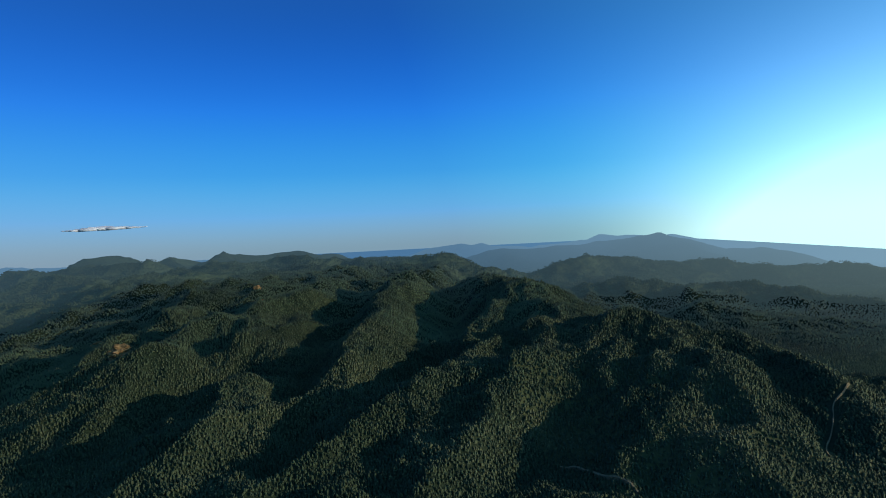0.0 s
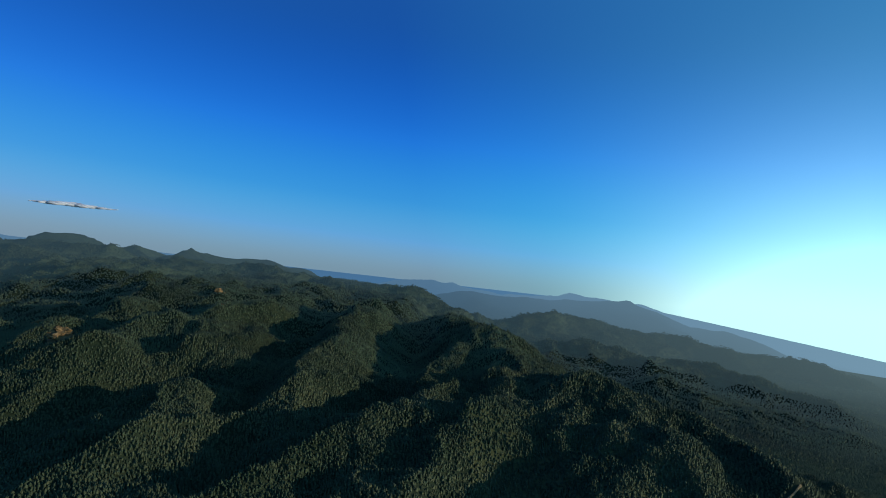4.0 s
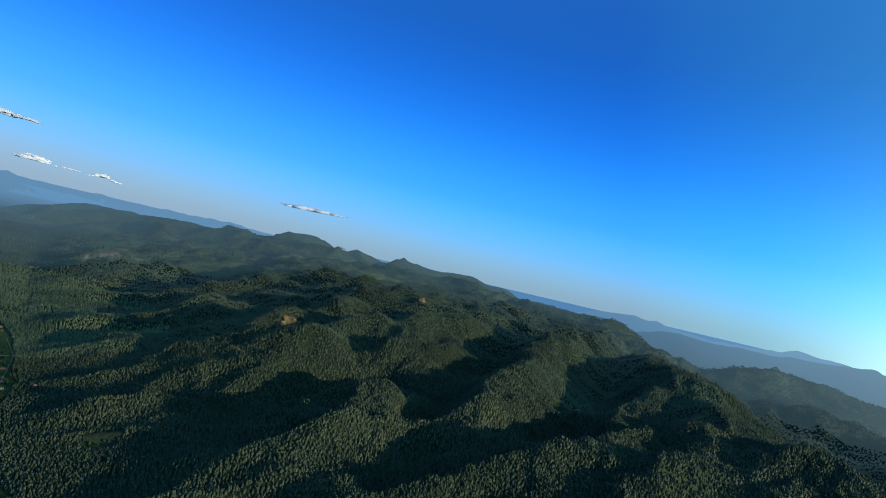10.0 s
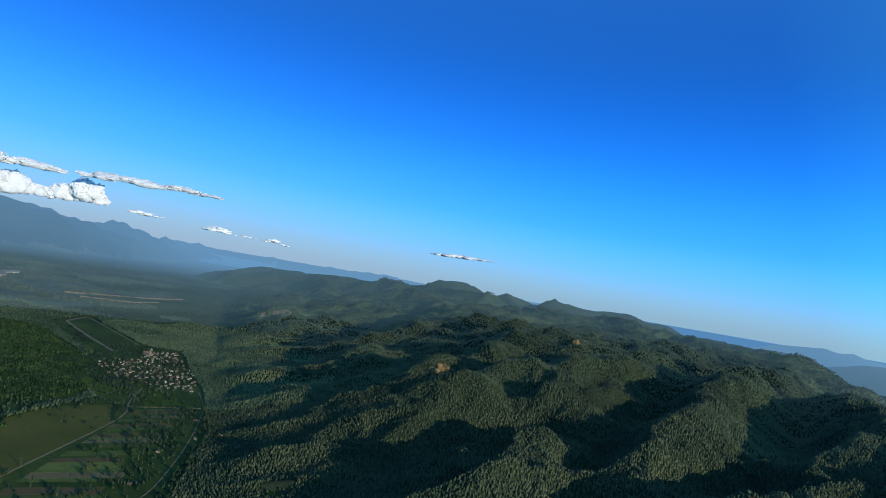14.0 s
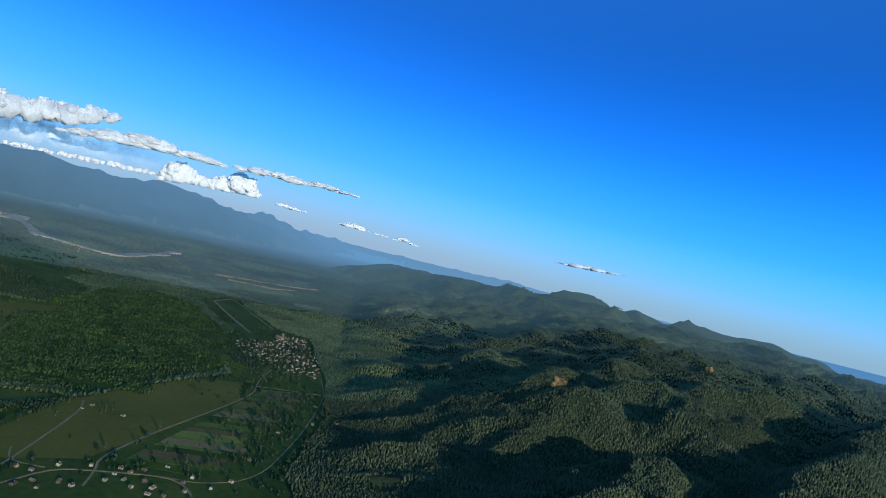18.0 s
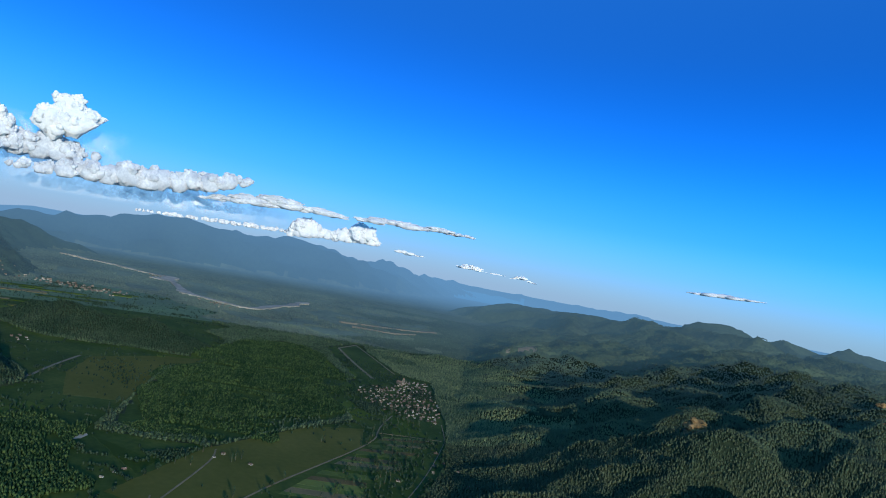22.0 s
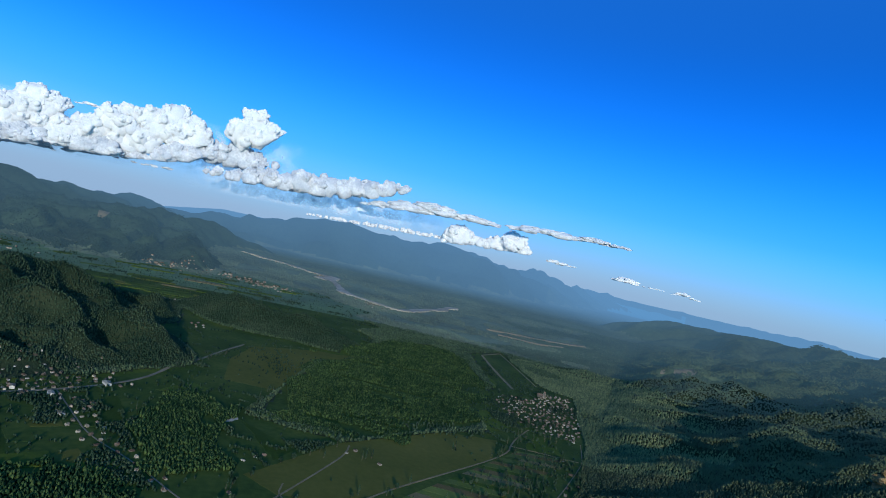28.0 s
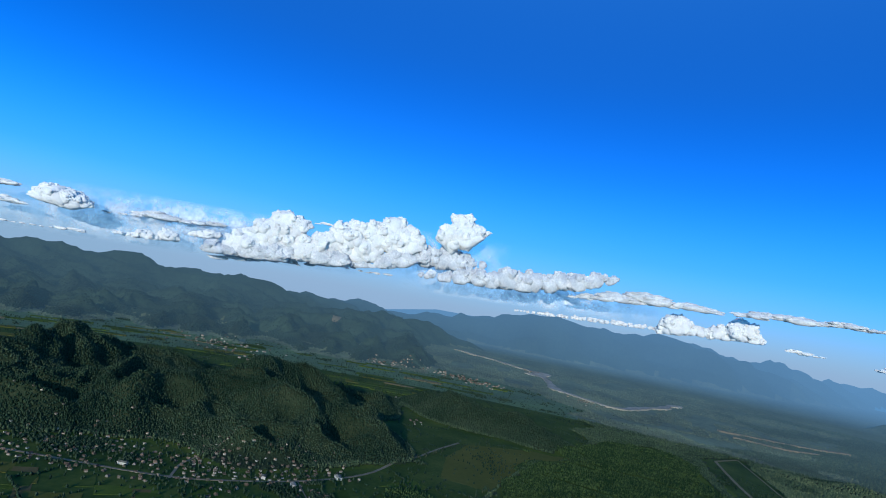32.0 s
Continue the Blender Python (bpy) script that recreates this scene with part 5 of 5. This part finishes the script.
def cloud(outline, label, dist, count, seed=1, category="cloud"):
    """outline: bearing, base and top elevation. Large heads fill it; smaller ones, and smaller again, knot their upper sides."""
    r = np.random.RandomState(seed)
    az = np.array([o[0] for o in outline], float)
    base, top = np.array([o[1] for o in outline], float), np.array([o[2] for o in outline], float)
    deg = radians(1) * dist
    tower = (top - base).max() > 2.0 or "heads" in label
    heads = "cumulus" in label
    stretch, flat = (1.0, 0.95) if tower else (1.3, 0.95) if heads else (2.3, 0.62)
    n0 = max(8, count // (14 if tower else 5 if heads else 9)) * (3 if "lens" in label else 1)
    a = az[0] + (az[-1] - az[0]) * (np.arange(n0) + r.rand(n0)) / n0
    lo, hi = np.interp(a, az, base), np.interp(a, az, top)
    thick = np.maximum(hi - lo, 0.1)
    if not tower and "lens" not in label:
        thick = thick * (0.2 + 1.1 * value_noise(a * 0.9 + seed, a * 0, 91)) + 0.04
    size = np.minimum(thick * (0.34 + 0.16 * r.rand(n0)), 1.0) * (1.25 if "lens" in label else 1)
    el = lo + size * 0.5 + np.maximum(thick - 1.55 * size, 0) * r.rand(n0) ** 0.7
    deep = dist + deg * (0.5 * r.rand(n0) - 0.25)
    across = np.stack([np.cos(np.radians(a)), -np.sin(np.radians(a))], 1)
    c = np.stack([EYE[0] + deep * np.sin(np.radians(a)), EYE[1] + deep * np.cos(np.radians(a)), EYE[2] + deep * np.tan(np.radians(el))], 1)
    levels = [(c, size * deg, across)]
    for kids, shrink in ((6, 0.46), (6, 0.48), (4, 0.5))[:3 if tower else 0 if "lens" in label else 3]:
        pc, ps, pa = levels[-1]
        i = np.repeat(np.arange(len(pc)), kids)
        th, ph = np.arccos(1 - 1.25 * r.rand(len(i))), 6.283 * r.rand(len(i))
        u = np.stack([np.sin(th) * np.cos(ph), np.sin(th) * np.sin(ph), np.cos(th)], 1) * ps[i, None] * 0.86
        back = np.stack([-pa[i, 1], pa[i, 0]], 1)
        off = np.stack([u[:, 0] * pa[i, 0] * stretch + u[:, 1] * back[:, 0], u[:, 0] * pa[i, 1] * stretch + u[:, 1] * back[:, 1], u[:, 2] * flat], 1)
        levels.append((pc[i] + off, ps[i] * shrink * (0.65 + 0.6 * r.rand(len(i))), pa[i]))
    v, f, at = [], [], 0
    for i, (c, sz, ac) in enumerate(levels):
        pv, pf = puffs(c, sz, ac, stretch, flat, r, *((8, 11), (6, 9), (5, 7), (4, 6))[i])
        v.append(pv), f.append(pf + at)
        at += len(pv)
    v, f = np.concatenate(v), np.concatenate(f)
    floor = EYE[2] + dist * np.tan(np.radians(np.interp(np.degrees(np.arctan2(v[:, 0], v[:, 1] - EYE[1])), az, base)))
    v[:, 2] = np.where(v[:, 2] < floor, floor + 0.25 * (v[:, 2] - floor), v[:, 2])
    return tagged(new("cloud", mesh_of("cloud", v, f, [THIN_SHADED_CLOUD if "grey" in label or "pale" in label else CLOUD], smooth=True)), label, category)


VEIL = bpy.data.materials.new("cloud_veil")
VEIL.use_nodes = True
n, l = VEIL.node_tree.nodes, VEIL.node_tree.links
n["Principled BSDF"].inputs["Base Color"].default_value = (0.6, 0.62, 0.66, 1)
n["Principled BSDF"].inputs["Roughness"].default_value = 1.0
n["Principled BSDF"].inputs["Specular IOR Level"].default_value = 0.0
uv, spread = n.new("ShaderNodeTexCoord"), n.new("ShaderNodeSeparateXYZ")
l.new(uv.outputs["UV"], spread.inputs[0])
drift = n.new("ShaderNodeTexNoise")
drift.inputs["Scale"].default_value, drift.inputs["Detail"].default_value, drift.inputs["Roughness"].default_value = 0.009, 6.0, 0.62
l.new(n.new("ShaderNodeNewGeometry").outputs["Position"], drift.inputs["Vector"])
body = n.new("ShaderNodeMapRange")
body.inputs["From Min"].default_value, body.inputs["From Max"].default_value = 0.34, 0.68
l.new(drift.outputs["Fac"], body.inputs["Value"])
dense = body.outputs["Result"]
for axis in "XY":
    # thins out to nothing at its rim: 4 t (1 - t)
    for op, value in (("MULTIPLY", None), ("MULTIPLY", 4.0)):
        m = n.new("ShaderNodeMath")
        m.operation = op
        if value is None:
            flip = n.new("ShaderNodeMath")
            flip.operation = "SUBTRACT"
            flip.inputs[0].default_value = 1.0
            l.new(spread.outputs[axis], flip.inputs[1])
            l.new(spread.outputs[axis], m.inputs[0]), l.new(flip.outputs[0], m.inputs[1])
            rim = m.outputs[0]
        else:
            m.inputs[1].default_value = value
            l.new(rim, m.inputs[0])
            rim = m.outputs[0]
    m = n.new("ShaderNodeMath")
    m.operation, m.use_clamp = "MULTIPLY", True
    l.new(dense, m.inputs[0]), l.new(rim, m.inputs[1])
    dense = m.outputs[0]
l.new(dense, n["Principled BSDF"].inputs["Alpha"])


def veil(az0, az1, base, top, dist, lean, label, seed):
    """A thin drifting veil of vapour: a billowing sheet, dense in the middle and gone at the rim."""
    u, v = np.meshgrid(np.linspace(0, 1, 49), np.linspace(0, 1, 17))
    a = np.radians(az0 + (az1 - az0) * u)
    el = np.radians(base + (top - base) * v + lean * u)
    d = dist + 60 * value_noise(7 * u + seed, 3 * v, 95)
    p = np.stack([EYE[0] + d * np.sin(a), EYE[1] + d * np.cos(a), EYE[2] + d * np.tan(el)], 2).reshape(-1, 3)
    i = (np.arange(16)[:, None] * 49 + np.arange(48)[None, :]).ravel()
    quads = np.stack([i, i + 1, i + 50, i + 49], 1)
    me = mesh_of("cloud_veil", p, quads, [VEIL], smooth=True)
    layer = me.uv_layers.new(name="spread")
    layer.data.foreach_set("uv", np.stack([u.ravel(), v.ravel()], 1)[quads.ravel()].ravel())
    return tagged(new("cloud_veil", me), label, "cloud", kind="structure")


veil(-128, -93, -0.4, 3.2, 4790, 1.8, "pale grey veil of vapour under the cumulus towers", 1)
veil(-122, -100, 1.6, 4.4, 4700, 1.0, "white spreading sheet of thin cloud", 2)
veil(-97, -82, 2.0, 6.4, 4690, 0.4, "thin blue-grey veil between the cumulus heads", 3)
veil(-92, -68, 0.8, 3.4, 4800, 0.8, "faint haze of vapour below the long cloud", 4)
# separate grey banks stand in for the shaded undersides of the towers
cloud([(-103, 1.5, 2.4), (-100, 1.6, 2.9), (-97, 1.9, 3.2), (-94, 2.3, 3.6), (-91.4, 2.9, 4.4), (-90.4, 3.6, 4.6)], "grey flat base of the broad cumulus, its shade painted in", 4585, 260, seed=40)
cloud([(-109, 0.9, 2.0), (-106, 1.0, 2.3), (-102.5, 1.3, 2.6)], "grey flat base of the tall cumulus, its shade painted in", 4600, 160, seed=41)
cloud([(-91.5, 3.2, 4.6), (-89, 3.2, 5.6), (-86.5, 3.4, 5.9), (-84.4, 3.9, 4.9)], "grey veil of cloud under the tower, its shade painted in", 4640, 120, seed=42)
cloud([(-107.5, 1.2, 2.6), (-106, 1.4, 4.0), (-104, 1.6, 5.6), (-102.5, 1.6, 6.4), (-101, 1.7, 4.4), (-100, 1.8, 3.4)], "tall white sunlit cumulus cloud with a knotted top", 4620, 420, seed=43)
cloud([(-101.5, 1.9, 3.4), (-99, 2.2, 5.0), (-97, 2.4, 6.5), (-95, 2.7, 6.7), (-93.2, 3.2, 7.5), (-91.6, 3.8, 7.0), (-90.6, 4.6, 5.8)], "broad white cumulus cloud with a flat base", 4600, 480, seed=44)
cloud([(-88.8, 5.8, 6.5), (-88.1, 5.2, 7.7), (-87.3, 4.7, 8.7), (-86.7, 4.7, 9.2), (-86, 5.3, 8.7), (-85.4, 6.2, 7.4), (-84.3, 7.3, 7.7)], "single bright white cumulus tower", 4560, 200, seed=45)
cloud([(-90.5, 2.2, 2.6), (-88, 2.2, 3.5), (-84, 2.4, 4.2), (-80, 2.6, 4.7), (-76, 3.2, 5.4), (-72.2, 4.8, 5.7)], "long low grey-white cloud with a flat base", 4520, 380, seed=46)
cloud([(-76, 2.8, 3.2), (-73, 3.0, 4.1), (-70, 3.2, 4.3), (-66, 3.3, 4.2), (-63.5, 3.4, 3.9)], "low grey-white cloud streak with a lit rim", 4540, 240, seed=47)
cloud([(-63.5, 3.5, 4.0), (-60, 3.6, 4.8), (-56, 3.7, 4.7), (-53, 3.8, 4.4), (-51.2, 3.9, 4.1)], "thin grey-white tail of the cloud bank", 4560, 190, seed=48)
cloud([(-68.3, 1.0, 1.6), (-67, 1.2, 3.1), (-65.8, 1.3, 2.4), (-64.6, 1.3, 2.2), (-62.7, 1.5, 2.9), (-61.6, 1.6, 3.7), (-60.7, 1.6, 2.6), (-60, 1.6, 1.9)], "small bright cumulus heads over the far ridge", 4740, 420, seed=49)
cloud([(-81, 0.7, 0.9), (-78, 0.8, 1.2), (-74, 1.0, 1.4), (-70, 1.2, 1.7), (-68, 1.3, 1.5)], "row of small cumulus heads behind the mountain", 4790, 620, seed=50)
cloud([(-58.6, 1.4, 1.6), (-57.4, 1.3, 1.9), (-55.8, 1.3, 1.5)], "little white cloud low over the plain", 4740, 50, seed=51)
cloud([(-52.6, 1.0, 1.2), (-51.2, 1.0, 1.5), (-49.8, 1.0, 1.2)], "little white cloud low over the lake", 4740, 40, seed=52)
cloud([(-49.5, 1.0, 1.1), (-48.8, 1.0, 1.35), (-48, 1.0, 1.1)], "small distant white cloud near the horizon", 4740, 25, seed=53)
cloud([(-47.6, 0.9, 1.0), (-46.4, 0.9, 1.3), (-45.2, 0.8, 1.0)], "small distant white cloud near the horizon", 4740, 30, seed=54)
cloud([(-32.2, 2.45, 2.55), (-31, 2.4, 2.75), (-29.4, 2.45, 2.95), (-28, 2.5, 2.85), (-26, 2.65, 2.72)], "lone flat lens-shaped grey-white cloud", 4600, 120, seed=55)
cloud([(-122.7, 2.5, 3.0), (-121, 2.3, 3.8), (-119.8, 2.2, 3.7), (-118.6, 2.6, 3.4)], "ragged white cumulus cloud", 4600, 110, seed=56)
cloud([(-116.4, 0.9, 1.2), (-115, 0.9, 1.9), (-113.8, 1.0, 2.5), (-112.5, 1.1, 2.2), (-111.6, 1.2, 1.6)], "white knotted cumulus cloud over the ridge", 4660, 120, seed=57)
cloud([(-110.8, 2.0, 2.4), (-109.6, 2.0, 3.2), (-108.4, 2.2, 3.0)], "small white cloud beside the tall cumulus", 4680, 60, seed=58)
cloud([(-118, 2.4, 2.9), (-114.5, 2.6, 3.4), (-111, 2.8, 3.7), (-108, 3.2, 3.9)], "pale sheet of cloud spreading from the towers", 4720, 150, seed=59)
cloud([(-108.5, 0.3, 0.9), (-105, 0.8, 1.5), (-101, 1.2, 1.9), (-97, 1.7, 2.3), (-95.5, 2.0, 2.3)], "grey cloud base under the bright towers, its shade painted in", 4700, 200, seed=60)
cloud([(-96, 1.7, 1.9), (-94.5, 1.7, 2.3), (-92.8, 1.8, 2.1)], "torn dark grey scrap of cloud", 4640, 50, seed=61)
cloud([(-126, 2.9, 3.2), (-124.8, 2.9, 3.5), (-123.6, 3.0, 3.3)], "small white cloud scraps", 4660, 45, seed=62)
cloud([(-125.6, 1.8, 2.1), (-124.2, 1.6, 2.3), (-123, 1.7, 2.0)], "small white cloud scraps", 4660, 45, seed=63)
cloud([(-125, 0.3, 0.5), (-122.5, 0.3, 0.7), (-120, 0.4, 0.8), (-118.4, 0.5, 0.8)], "row of low white clouds on the horizon", 4740, 90, seed=64)
cloud([(-85.6, 7.0, 7.2), (-85, 7.2, 7.6), (-84.3, 7.4, 7.5)], "small white cloud scraps", 4560, 24, seed=65)
cloud([(-100.4, 5.2, 5.5), (-99.4, 5.3, 6.0), (-98.4, 5.3, 5.6)], "small white cloud scraps", 4640, 40, seed=66)
